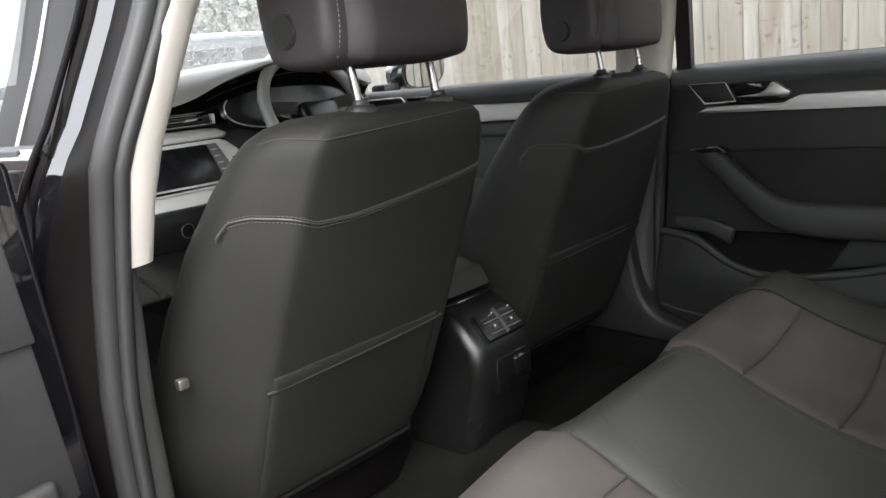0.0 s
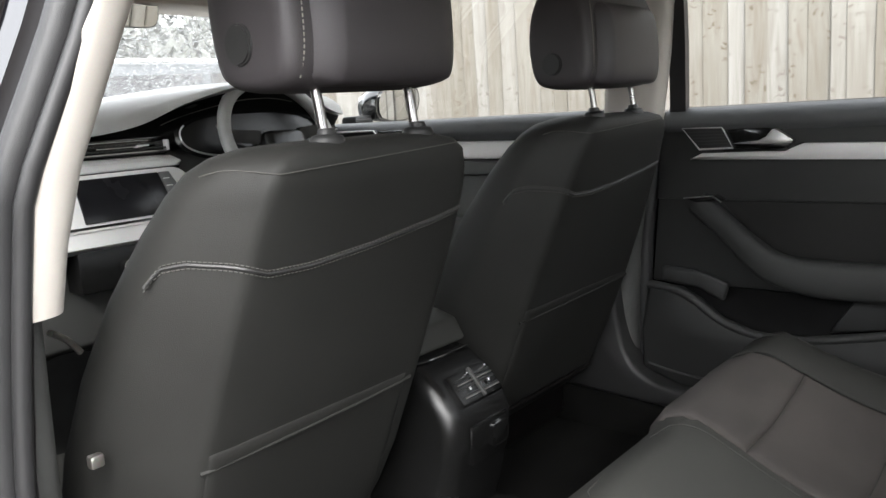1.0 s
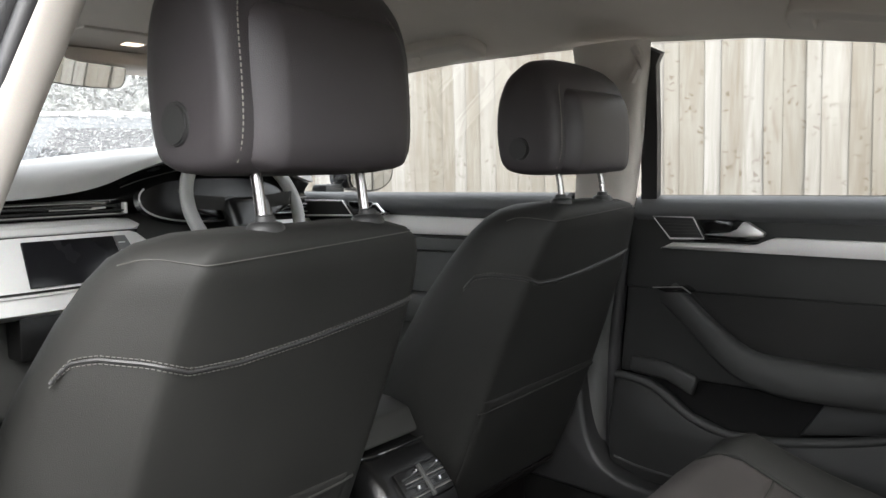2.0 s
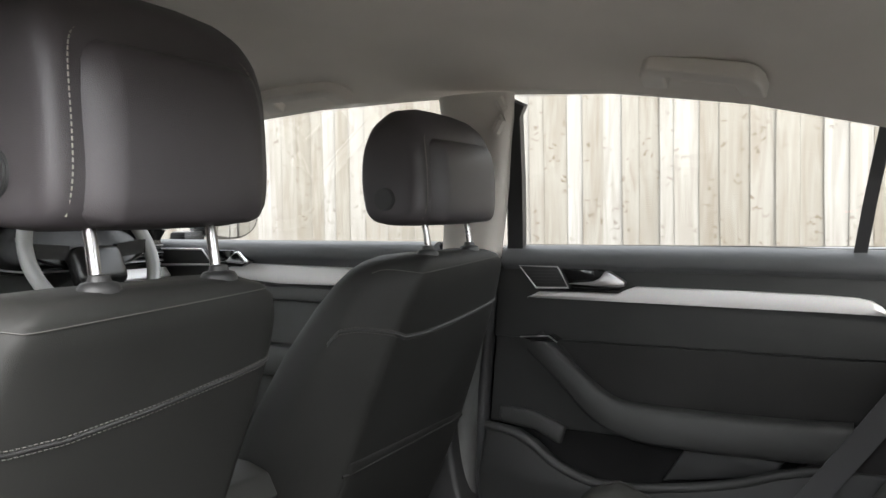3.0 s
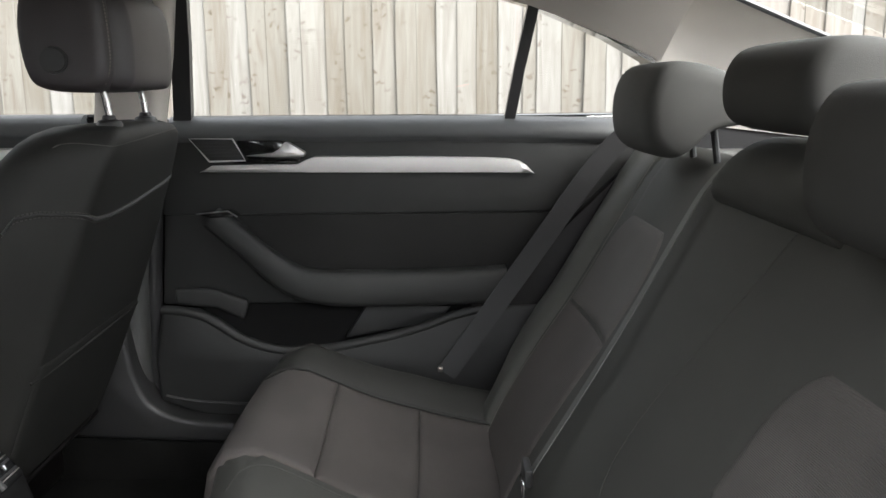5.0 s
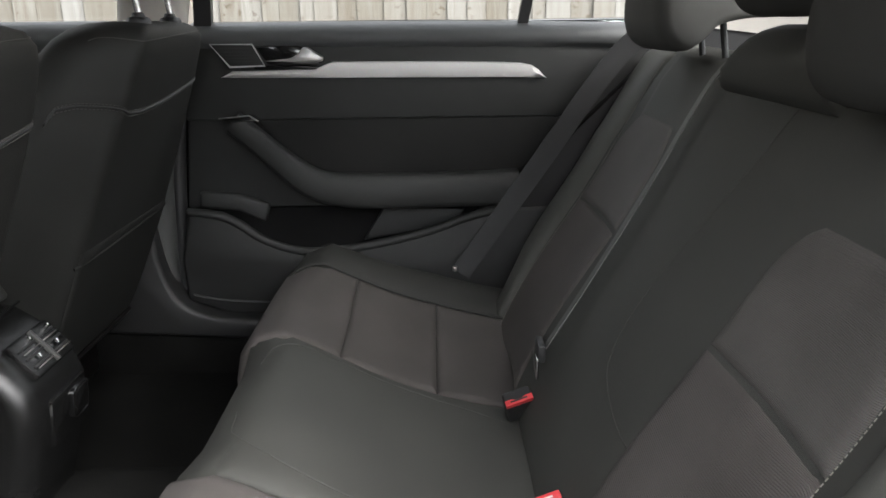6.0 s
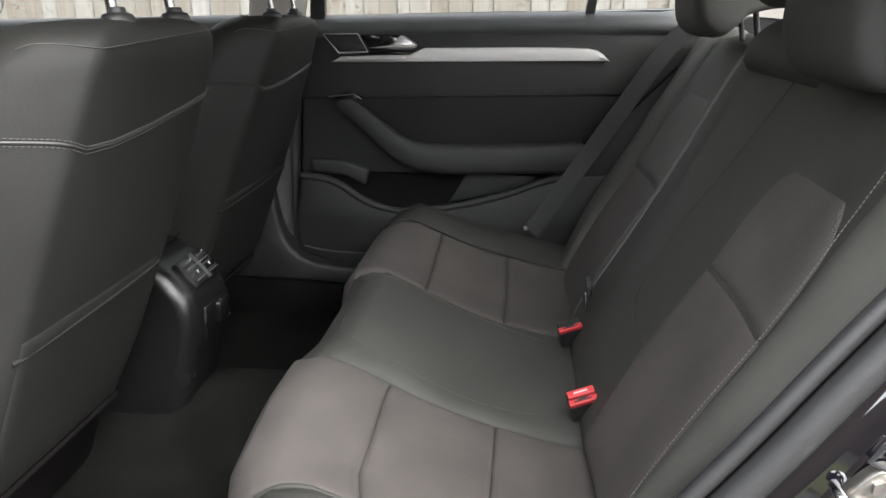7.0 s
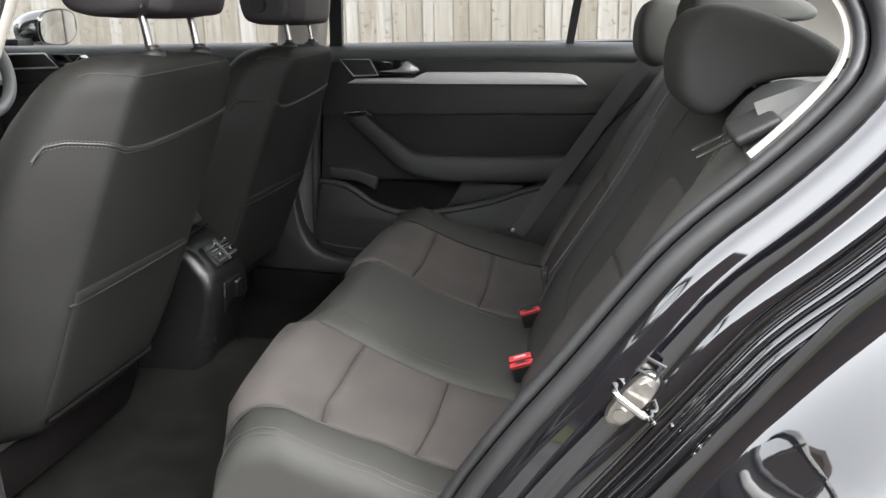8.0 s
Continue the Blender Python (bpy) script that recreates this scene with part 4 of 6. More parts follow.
def seat_level(z):
    cols = list(zip(*SEAT_LEVELS))
    return tuple([z] + [float(np.interp(z, cols[0], col)) for col in cols[1:]])


def seat_back_at(cx, y0, dx, z, out=0.0):
    """A place on the rear skin of a front seat, out metres proud."""
    ring = seat_ring(cx, y0, seat_level(z))
    rear = sorted([p for p in ring if p.y < y0 + seat_level(z)[1] + seat_level(z)[4] * 0.5], key=lambda p: p.x)
    y = float(np.interp(cx + dx, [p.x for p in rear], [p.y for p in rear]))
    return Vector((cx + dx, y - out, z))


def smooth_levels(levels):
    out = []
    for a, b in zip(levels, levels[1:]):
        k = 3 if b[0] - a[0] > 0.03 else 1
        for i in range(k):
            out.append(tuple(x + (y - x) * i / k for x, y in zip(a, b)))
    return out + [levels[-1]]


def headrest(cx, y0, seat, low=0.0):
    """The padded head restraint with its rear shell, posts and side button."""
    prof = chaikin([(0, 1.178, 1.020), (0, 1.200, 1.045), (0, 1.210, 1.12), (0, 1.202, 1.20), (0, 1.178, 1.256), (0, 1.125, 1.284), (0, 1.074, 1.252), (0, 1.052, 1.195), (0, 1.047, 1.14), (0, 1.045, 1.06), (0, 1.055, 1.022), (0, 1.11, 1.014)], 2)
    mid = sum(prof, Vector()) / len(prof)
    rings = []
    for x, k, h in [(-0.147, 0.60, 0.46), (-0.146, 0.78, 0.62), (-0.141, 0.90, 0.75), (-0.131, 0.965, 0.85), (-0.112, 1.0, 0.94), (-0.06, 1.012, 1.005), (0, 1.016, 1.012), (0.06, 1.012, 1.0), (0.118, 0.995, 0.955), (0.140, 0.96, 0.90), (0.153, 0.90, 0.83), (0.159, 0.78, 0.74), (0.160, 0.60, 0.60)]:
        rings.append([Vector((cx + x, y0 + mid.y + (p.y - mid.y) * k, mid.z + (p.z - mid.z) * (h if p.z > mid.z else 0.4 + 0.6 * k))) for p in prof])
    hr = part("headrest", loft(rings), HEAD_COVER, seat, "dark leatherette head restraint", smooth=70)
    # rear shell, proud of the padding, with rounded edges
    shell = chaikin([(0, 1.10, 1.022), (0, 1.045, 1.018), (0, 1.022, 1.030), (0, 1.018, 1.10), (0, 1.022, 1.165), (0, 1.040, 1.205), (0, 1.10, 1.214)], 2)
    rings = []
    sm = Vector((0, 1.09, 1.11))
    for x, k in [(-0.118, 0.40), (-0.115, 0.58), (-0.088, 0.975), (-0.080, 1.0), (0, 1.0), (0.085, 1.0), (0.108, 0.97), (0.122, 0.86), (0.130, 0.70), (0.131, 0.50)]:
        rings.append([Vector((cx + x, y0 + sm.y + (p.y - sm.y) * k, sm.z + (p.z - sm.z) * (0.75 + 0.25 * k))) for p in shell])
    part("rear_shell", loft(rings), HEAD_COVER, hr, "stitched rear cover", smooth=70)
    for sx in (-1, 1):
        x = cx + (-0.124 if sx < 0 else 0.136)
        line = curve_at([(x, y0 + 1.060, 1.030), (x, y0 + 1.0465, 1.060), (x, y0 + 1.046, 1.12), (x, y0 + 1.050, 1.175), (x - sx * 0.012, y0 + 1.063, 1.215), (x - sx * 0.05, y0 + 1.072, 1.229)], 60)
        part("seam_thread", stitches([p + Vector((sx * 0.002, -0.0015, 0)) for p in line], 0.0068, 0.0011, (1, 0, 0)), THREAD, hr, "pale stitched seam")
    b = bmesh.new()
    bmesh.ops.create_cone(b, cap_ends=True, segments=32, radius1=0.027, radius2=0.024, depth=0.010, matrix=Matrix.Translation((cx - 0.1465, y0 + 1.137, 1.074)) @ Matrix.Rotation(-math.pi / 2, 4, "Y"))
    bmesh.ops.bevel(b, geom=[e for e in b.edges if e.calc_face_angle(0) > 0.8], offset=0.002, segments=2, affect="EDGES")
    part("release_button", b, HARD_PLASTIC, hr, "round black release button")
    for sx in (-1, 1):
        x = cx + sx * 0.083
        part("post", tube([Vector((x, y0 + 1.072, 0.94)), Vector((x, y0 + 1.080, 1.0)), Vector((x, y0 + 1.092, 1.06))], 0.0068, 12, (1, 0, 0)), POST_STEEL, hr, "chromed steel post")
        part("post_guide", loft([[Vector((x + r * math.cos(a), y0 + 1.070 + r * 0.85 * math.sin(a), z)) for a in [2 * math.pi * i / 16 for i in range(16)]] for r, z in [(0.024, 0.945), (0.0235, 0.957), (0.020, 0.962), (0.013, 0.964), (0.011, 0.970), (0.008, 0.971)]]), HARD_PLASTIC, hr, "black plastic post guide", smooth=50)
    for ob in (hr, *hr.children):
        if low and not ob.name.startswith("post_guide"):
            for v in ob.data.vertices:
                v.co.z = 1.27 + low - (1.27 - v.co.z) * 0.83
                v.co.y = y0 + 1.03 + (v.co.y - y0 - 1.03) * 0.84
    return hr


YOKE = [(-0.270, 0.812), (-0.256, 0.830), (-0.238, 0.836), (-0.205, 0.830), (-0.165, 0.815), (-0.10, 0.813), (0.0, 0.821), (0.12, 0.837), (0.245, 0.859)]


def front_seat(cx, y0, label, tag=False, low=0.0):
    seat = thing("front_seat", (cx, y0 + 1.5, 0.13), label, "car seat", group="front seats")
    back = part("backrest", loft([seat_ring(cx, y0, l) for l in smooth_levels(SEAT_LEVELS)]), SEAT_BACK, seat, "charcoal leatherette seat back in a shaded tone", smooth=75)
    B = lambda dx, z, out=0.0012: seat_back_at(cx, y0, dx, z, out)
    # double-stitched yoke seam, dipping in the middle of each flank
    for dz in (-0.001, -0.0095):
        line = []
        for i in range(61):
            dx = -0.270 + 0.515 * i / 60
            z = interp(dx, YOKE) + dz
            line.append(B(dx, z))
        part("yoke_seam", stitches(line, 0.006, 0.0009), THREAD_DARK, back, "pale double stitching")
    line = [B(-0.270 + 0.515 * i / 60, interp(-0.270 + 0.515 * i / 60, YOKE) - 0.005, 0.0005) for i in range(61)]
    part("yoke_groove", tube(line, 0.0022, 6), HARD_PLASTIC, back)
    top = [B(-0.225 + 0.41 * i / 60, interp(-0.225 + 0.41 * i / 60, [(-0.225, 0.928), (-0.195, 0.933), (-0.165, 0.925), (0.19, 0.941)])) for i in range(61)]
    part("top_seam", tube(top, 0.0008, 5), THREAD_DARK, back, "fine welted seam")
    # map pocket: a flat panel with an elastic lip
    pl = curve_at([B(-0.222, 0.560), B(-0.205, 0.562, 0.003), B(0.0, 0.566, 0.004), B(0.19 - (0.06 if cx < 0 else 0), 0.572, 0.003), B(0.215 - (0.06 if cx < 0 else 0), 0.574)], 30)
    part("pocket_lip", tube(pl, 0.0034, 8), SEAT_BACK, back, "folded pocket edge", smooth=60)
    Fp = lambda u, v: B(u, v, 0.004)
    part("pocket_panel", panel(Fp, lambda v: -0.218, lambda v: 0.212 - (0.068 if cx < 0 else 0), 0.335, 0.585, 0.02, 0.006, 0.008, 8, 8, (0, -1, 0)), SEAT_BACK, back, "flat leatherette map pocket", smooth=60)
    part("lower_edge", tube([B(-0.20 + (0.34 if cx < 0 else 0.4) * i / 20, 0.336, 0.005) for i in range(21)], 0.006, 6), SASH, back, "black lower edge")
    # lever on the flank
    lv = rbox((cx - 0.328, y0 + 1.222, 0.594), (cx - 0.310, y0 + 1.236, 0.611), 0.004)
    if tag:
        part("fold_lever", lv, STEEL, seat, "small silver fold lever")
    # cushion
    Fc = lambda u, v: Vector((cx + u, y0 + 1.36 + 0.53 * v, 0.36 + 0.05 * v - 0.10 * max(0, v - 0.85) / 0.15 + 0.02 * abs(u / 0.24) ** 4))
    part("cushion", panel(Fc, -0.255, 0.255, 0.0, 1.0, 0.05, 0.05, 0.13, 8, 8), TWILL, seat, "charcoal cloth cushion", smooth=60)
    part("base", rbox((cx - 0.25, y0 + 1.36, 0.165), (cx + 0.25, y0 + 1.86, 0.27), 0.02), SASH, seat, "black plastic seat base")
    for sx in (-1, 1):
        part("rail", rbox((cx + sx * 0.20 - 0.02, y0 + 1.42, 0.135), (cx + sx * 0.20 + 0.02, y0 + 1.95, 0.175), 0.004), HARD_PLASTIC, seat, "dark seat rail")
    if tag:
        part("label_tag", rbox((-0.018, -0.012, -0.0005), (0.018, 0.012, 0.0005), 0.0003, turn=Matrix.Translation((cx + 0.185, y0 + 1.475, 0.168)) @ Euler((0.5, -0.6, 0.4)).to_matrix().to_4x4()), WHITE_TAG, seat, "white paper tag")
        b = bmesh.new()
        bmesh.ops.create_uvsphere(b, u_segments=10, v_segments=6, radius=0.007, matrix=Matrix.Translation((cx + 0.30, y0 + 1.48, 0.165)))
        part("rail_bolt", b, CHROME, seat, "bright rail bolt")
    headrest(cx + (0.019 if tag else -0.012), y0 - 0.010, seat, low)
    return seat


front_seat(-0.340, 0.0, "charcoal leatherette front passenger seat with map pocket", True)
front_seat(0.412, 0.035, "charcoal leatherette driver seat behind the steering wheel", False, -0.052)


# ---- rear bench ----
bench = thing("rear_bench", (0, 0.5, 0.13), "charcoal and brown cloth rear bench with three headrests", "car seat")
CUSHION = chaikin([(0, 0.925, 0.165), (0, 0.952, 0.25), (0, 0.955, 0.35), (0, 0.930, 0.415), (0, 0.875, 0.428), (0, 0.79, 0.383), (0, 0.70, 0.338), (0, 0.61, 0.306), (0, 0.52, 0.282), (0, 0.42, 0.262)], 2, False)
BACKREST = chaikin([(0, 0.470, 0.265), (0, 0.425, 0.37), (0, 0.362, 0.48), (0, 0.270, 0.615), (0, 0.188, 0.765), (0, 0.138, 0.865), (0, 0.098, 0.900), (0, 0.03, 0.885)], 2, False)


def along(line, v):
    run = [0.0]
    for a, b in zip(line, line[1:]):
        run.append(run[-1] + (b - a).length)
    s = v * run[-1]
    return Vector([float(np.interp(s, run, [p[k] for p in line])) for k in range(3)])


CUSH_TABLE = [along(CUSHION, i / 80) for i in range(81)]
BACK_TABLE = [along(BACKREST, i / 80) for i in range(81)]


def from_table(table, v):
    k = min(max(v, 0.0), 1.0) * 80
    i = min(int(k), 79)
    p = table[i].lerp(table[i + 1], k - i)
    if v < 0 or v > 1:
        a, b = (table[0], table[1]) if v < 0 else (table[79], table[80])
        p = (a if v < 0 else b) + (b - a) * ((v if v < 0 else v - 1) * 80)
    return p


def cush(u, v):
    p = from_table(CUSH_TABLE, v)
    lift = 0.012 * math.exp(-((abs(u) - 0.60) / 0.05) ** 2) - 0.014 * math.exp(-((abs(u) - 0.37) / 0.12) ** 2) + 0.006 * math.exp(-(u / 0.12) ** 2) + 0.05 * max(0.0, abs(u) - 0.25)
    fore = min(1.0, max(0.0, (p.y - 0.6) / 0.3))
    back = -(0.08 if u < 0 else 0.02) * max(0.0, abs(u) - 0.46) / 0.2 * fore - 0.030 * math.exp(-(u / 0.21) ** 8) * fore
    k = min(1.0, max(0.0, (abs(u) - 0.27) / 0.30))
    if u > 0:
        lift += 0.060 * math.exp(-((u - 0.66) / 0.12) ** 2) * min(1.0, max(0.25, (1.02 - p.y) / 0.4))
        k *= 0.10
    drop = 0.038 * k * k * (3 - 2 * k) * min(1.0, max(0.0, (p.y - 0.66) / 0.18)) * min(1.0, max(0.0, (p.z - 0.2) / 0.15))
    return Vector((u, p.y + back, p.z - drop + lift * min(1, max(0, (0.95 - p.y) / 0.1))))


def backf(u, v):
    p = from_table(BACK_TABLE, v)
    out = 0.022 * math.exp(-((abs(u) - 0.61) / 0.06) ** 2) * min(1.0, max(0.0, (0.84 - v) / 0.2)) - 0.012 * math.exp(-((abs(u) - 0.375) / 0.11) ** 2)
    return Vector((u, p.y + out * 0.9, p.z + out * 0.4))


def at_y(y):
    """The cushion's run at a place along the car, on its upper side."""
    best = min(range(20, 81), key=lambda i: abs(CUSH_TABLE[i].y - y))
    return best / 80


def at_z(z):
    best = min(range(0, 70), key=lambda i: abs(BACK_TABLE[i].z - z))
    return best / 80


cushion = part("cushion", panel(cush, -0.655, 0.655, 0.0, 1.0, 0.05, 0.03, 0.09, 10, 20), TWILL, bench, "charcoal twill bench cushion core", smooth=60)


def lifted(F, h):
    def G(u, v):
        e = 1e-3
        nrm = (F(u + e, v) - F(u - e, v)).cross(F(u, v + e) - F(u, v - e)).normalized()
        if nrm.dot(Vector((0, 0.6, 0.8))) < 0:
            nrm = -nrm
        return F(u, v) + nrm * h
    return G


C1, B1 = lifted(cush, 0.012), lifted(backf, 0.010)
v_front, v_a, v_b, v_end = 0.02, at_y(0.775), at_y(0.605), 0.985
for s in (-1, 1):
    a, b = (0.222, 0.556)
    lo, hi = (s * a, s * b) if s > 0 else (s * b, s * a)
    for k, (p, q) in enumerate(((v_front, v_a), (v_a, v_b), (v_b, v_end))):
        part("seat_insert", panel(C1, lo, hi, p, q, 0.022, 0.011, 0.016, 8, 8), INSERT, cushion, "brown-grey woven seat insert", smooth=60)
    part("piping", tube([C1(s * 0.5585, 0.01 + 0.96 * i / 70) + Vector((0, -0.001, -0.0055)) for i in range(71)], 0.0040, 8, (1, 0, 0)), LEATHER, cushion, "charcoal piping", smooth=60)

    def wrapped(u, v, s=s):
        """The cushion top rolled over its outer edge and down the side."""
        a = max(0.0, abs(u) - 0.625)
        p = C1(s * min(abs(u), 0.625), v)
        w = min(a / 0.045, math.pi / 2)
        return p + Vector((s * 0.045 * math.sin(w), 0, -0.045 * (1 - math.cos(w)) - max(0.0, a - 0.0707)))

    part("side_bolster", panel(wrapped, min(s * 0.553, s * 0.83), max(s * 0.553, s * 0.83), 0.0, 0.98, 0.022, 0.010, 0.04, 26, 14, (s * 0.25, 0.35, 0.9)), LEATHER, cushion, "charcoal leatherette side bolster", smooth=60)
    for h in (0.640, 0.651):
        ln = [wrapped(h, v_front + 0.20 + (0.78 - v_front) * i / 60) + Vector((s * 0.0004, 0, 0.0004)) for i in range(61)]
        part("bolster_seam", stitches(ln, 0.0052, 0.0007), THREAD_DARK, cushion, "grey double stitching")
part("centre_pad", panel(C1, -0.218, 0.218, 0.0, 0.985, 0.03, 0.012, 0.016, 8, 10), TWILL, cushion, "charcoal twill centre seat", smooth=60)
for s in (-1, 1):
    ln = [C1(p.x, p.y) + Vector((0, 0, 0.0006)) for p in curve_at([(s * 0.08, 0.35, 0), (s * 0.165, 0.36, 0), (s * 0.180, 0.55, 0), (s * 0.178, 0.80, 0), (s * 0.13, 0.96, 0)], 90)]
    part("centre_seam", stitches(ln, 0.006, 0.0008), THREAD_DARK, cushion, "fine grey stitching")

backrest = part("backrest", panel(backf, -0.64, 0.64, 0.0, 1.0, 0.05, 0.03, 0.10, 10, 20), TWILL, bench, "charcoal twill bench backrest core", smooth=60)
for s in (-1, 1):
    vt, vm = at_z(0.750 if s < 0 else 0.775), at_z(0.590)
    def half(v, vt=vt):
        """Half the width of the back insert, arched at its top."""
        k = max(0.0, (v - (vt - 0.15)) / 0.155)
        return (0.142 - 0.022 * max(0.0, v - 0.3)) * (0.40 + 0.60 * math.sqrt(max(0.0, 1 - k ** 2.8))) + 0.004

    mid_u = -0.378 if s < 0 else 0.402
    u0 = lambda v, m=mid_u: m - half(v)
    u1 = lambda v, m=mid_u: m + half(v)
    for p, q in ((0.03, vm), (vm, vt)):
        part("back_insert", panel(B1, u0, u1, p, q, 0.022, 0.011, 0.016, 8, 8), INSERT if q == vm else INSERT_BACK, backrest, "brown-grey woven back insert", smooth=60)
    flare = lambda v: 0.600 + (0.102 if s < 0 else 0.130) * min(1.0, max(0.0, (v - 0.18) / 0.42))
    part("back_bolster", panel(lifted(backf, 0.016), *((0.545, flare) if s > 0 else (lambda v: -flare(v), -0.545)), 0.02, 0.90 if s < 0 else 0.985, 0.050, 0.034, 0.06, 10, 14), LEATHER_LIT, backrest, "charcoal leatherette back bolster in a lit tone", smooth=60)
    if s < 0:
        part("shoulder_pad", panel(lifted(backf, 0.022), -0.70, -0.47, 0.80, 1.0, 0.05, 0.030, 0.07, 10, 12), SHOULDER, backrest, "moulded grey shoulder", smooth=60)
    ln = [B1(s * 0.532, 0.06 + 0.80 * i / 60) + Vector((0, 0.001, 0.002)) for i in range(61)]
    part("bolster_seam", stitches(ln, 0.006, 0.0007, (1, 0, 0)), THREAD, backrest, "pale stitching")
part("centre_top", panel(lifted(backf, 0.046), -0.195, 0.160, 0.82, 1.0, 0.06, 0.044, 0.06, 10, 10), TWILL, backrest, "charcoal twill top of the folding armrest", smooth=60)
part("back_cover", panel(lifted(backf, 0.005), -0.522, 0.522, 0.02, 0.98, 0.03, 0.010, 0.016, 24, 14), TWILL, backrest, "charcoal twill back cover", smooth=60)
SEAM_FACE = lifted(backf, 0.0058)
ln = [SEAM_FACE(p.x, p.y) for p in curve_at([(u, at_z(z), 0) for u, z in ((-0.105, 0.84), (-0.05, 0.70), (-0.008, 0.59), (-0.035, 0.49), (-0.12, 0.462), (-0.28, 0.452), (-0.44, 0.445))], 120)]
part("centre_seam", stitches(ln, 0.006, 0.0009, (1, 0, 0)), THREAD_DARK, backrest, "fine grey stitching")

REAR_HEAD = [(0, 0.214, 0.905), (0, 0.198, 0.872), (0, 0.165, 0.858), (0, 0.135, 0.880), (0, 0.115, 0.905), (0, 0.06, 0.916), (0, 0.0, 0.916), (0, -0.012, 0.935), (0, 0.0, 0.956), (0, 0.05, 0.985), (0, 0.115, 1.010), (0, 0.165, 1.018), (0, 0.195, 1.008), (0, 0.214, 0.965)]
for cx, up, dy, tall in ((-0.365, 0.0, 0.012, 1.0), (0.0, 0.048, -0.040, 0.74), (0.375, 0.034, 0.026, 1.0)):
    prof = chaikin([(x, y, 1.018 + (z - 1.018) * tall) for x, y, z in REAR_HEAD], 2)
    mid = sum(prof, Vector()) / len(prof)
    rings = []
    for x, k in [(-0.137, 0.55), (-0.136, 0.78), (-0.131, 0.90), (-0.118, 0.965), (-0.09, 0.99), (0, 1.0), (0.09, 0.99), (0.118, 0.965), (0.131, 0.90), (0.136, 0.78), (0.137, 0.55)]:
        rings.append([Vector((cx + x, dy + mid.y + (p.y - mid.y) * k, up + mid.z + (p.z - mid.z) * k)) for p in prof])
    hr = part("headrest", loft(rings), HEAD_CLOTH, bench, "low padded charcoal headrest", smooth=75)
    for sx in (-1, 1):
        part("post", tube([Vector((cx + sx * 0.06, 0.07 + dy, 0.86)), Vector((cx + sx * 0.06, 0.085 + dy, 0.92 + up))], 0.006, 10, (1, 0, 0)), HARD_PLASTIC, hr, "black post")


# ---- belts and buckles ----
def strap(path, width, thick, up, mat=BELT):
    return sweep(path, [(-width / 2, -thick / 2), (width / 2, -thick / 2), (width / 2, thick / 2), (-width / 2, thick / 2)], up)


def buckle(at, turn, label, button=True):
    ob = thing("seat_belt_buckle", at, label, "seat belt buckle", group="belt buckles")
    m = Matrix.Translation(at) @ Matrix.Rotation(radians(turn), 4, "Z") @ Matrix.Rotation(radians(16), 4, "Y") @ Matrix.Rotation(radians(-32), 4, "X")
    body = part("body", rbox((-0.025, -0.016, -0.060), (0.025, 0.013, -0.003), 0.005, 3, turn=m), HARD_PLASTIC, ob, "black buckle body")
    rim = [(-0.024, 0.0135), (-0.024, 0.003), (-0.012, 0.003), (-0.006, 0.006), (0.006, 0.006), (0.012, 0.003), (0.024, 0.003), (0.024, 0.0135)]
    b = prism(rim, "z", -0.008, 0.002, 0.001)
    bmesh.ops.transform(b, matrix=m, verts=b.verts)
    part("slot_rim", b, RED, body, "red notched slot rim")
    part("slot", rbox((-0.015, 0.0068, 0.0008), (0.015, 0.0095, 0.0026), 0.0005, turn=m), HARD_PLASTIC, body)
    if button:
        part("release_button", rbox((-0.023, -0.0135, -0.006), (0.023, 0.000, 0.0035), 0.0025, turn=m), RED, body, "red release button")
        part("button_mark", rbox((-0.012, -0.0085, 0.0032), (0.012, -0.0055, 0.0039), 0.0002, turn=m), WHITE_TAG, body)
    return ob


buckle((-0.178, 0.462, 0.345), 98, "black belt buckle with red button on the bench")
buckle((0.131, 0.468, 0.346), 98, "black belt buckle with a red rim half sunk in the bench", False)

belt = thing("seat_belt", (0.15, 0.2, 0.4), "grey webbing centre seat belt lying on the backrest", "seat belt", group="seat belts")
line = curve_at([Vector((0.19, 0.085, 0.925)), B1(0.188, 0.86) + Vector((0, 0.012, 0.008)), B1(0.188, 0.75) + Vector((0, 0.012, 0.006)), B1(0.182, 0.6) + Vector((0, 0.012, 0.006)), B1(0.162, 0.4) + Vector((0, 0.012, 0.006)), Vector((0.132, 0.425, 0.43))], 24)
part("webbing", strap(line, 0.018, 0.0018, (0, 1, 0.6)), GREY_BELT, belt, "grey webbing")
part("slot_bezel", rbox((0.166, 0.070, 0.903), (0.206, 0.092, 0.912), 0.003), SATIN, belt, "silver belt slot bezel")
part("tongue", rbox((0.110, 0.436, 0.385), (0.150, 0.440, 0.42), 0.0015), CHROME, belt, "steel belt tongue")
part("tongue_cover", rbox((0.106, 0.425, 0.415), (0.156, 0.438, 0.445), 0.004), HARD_PLASTIC, belt, "black tongue cover")

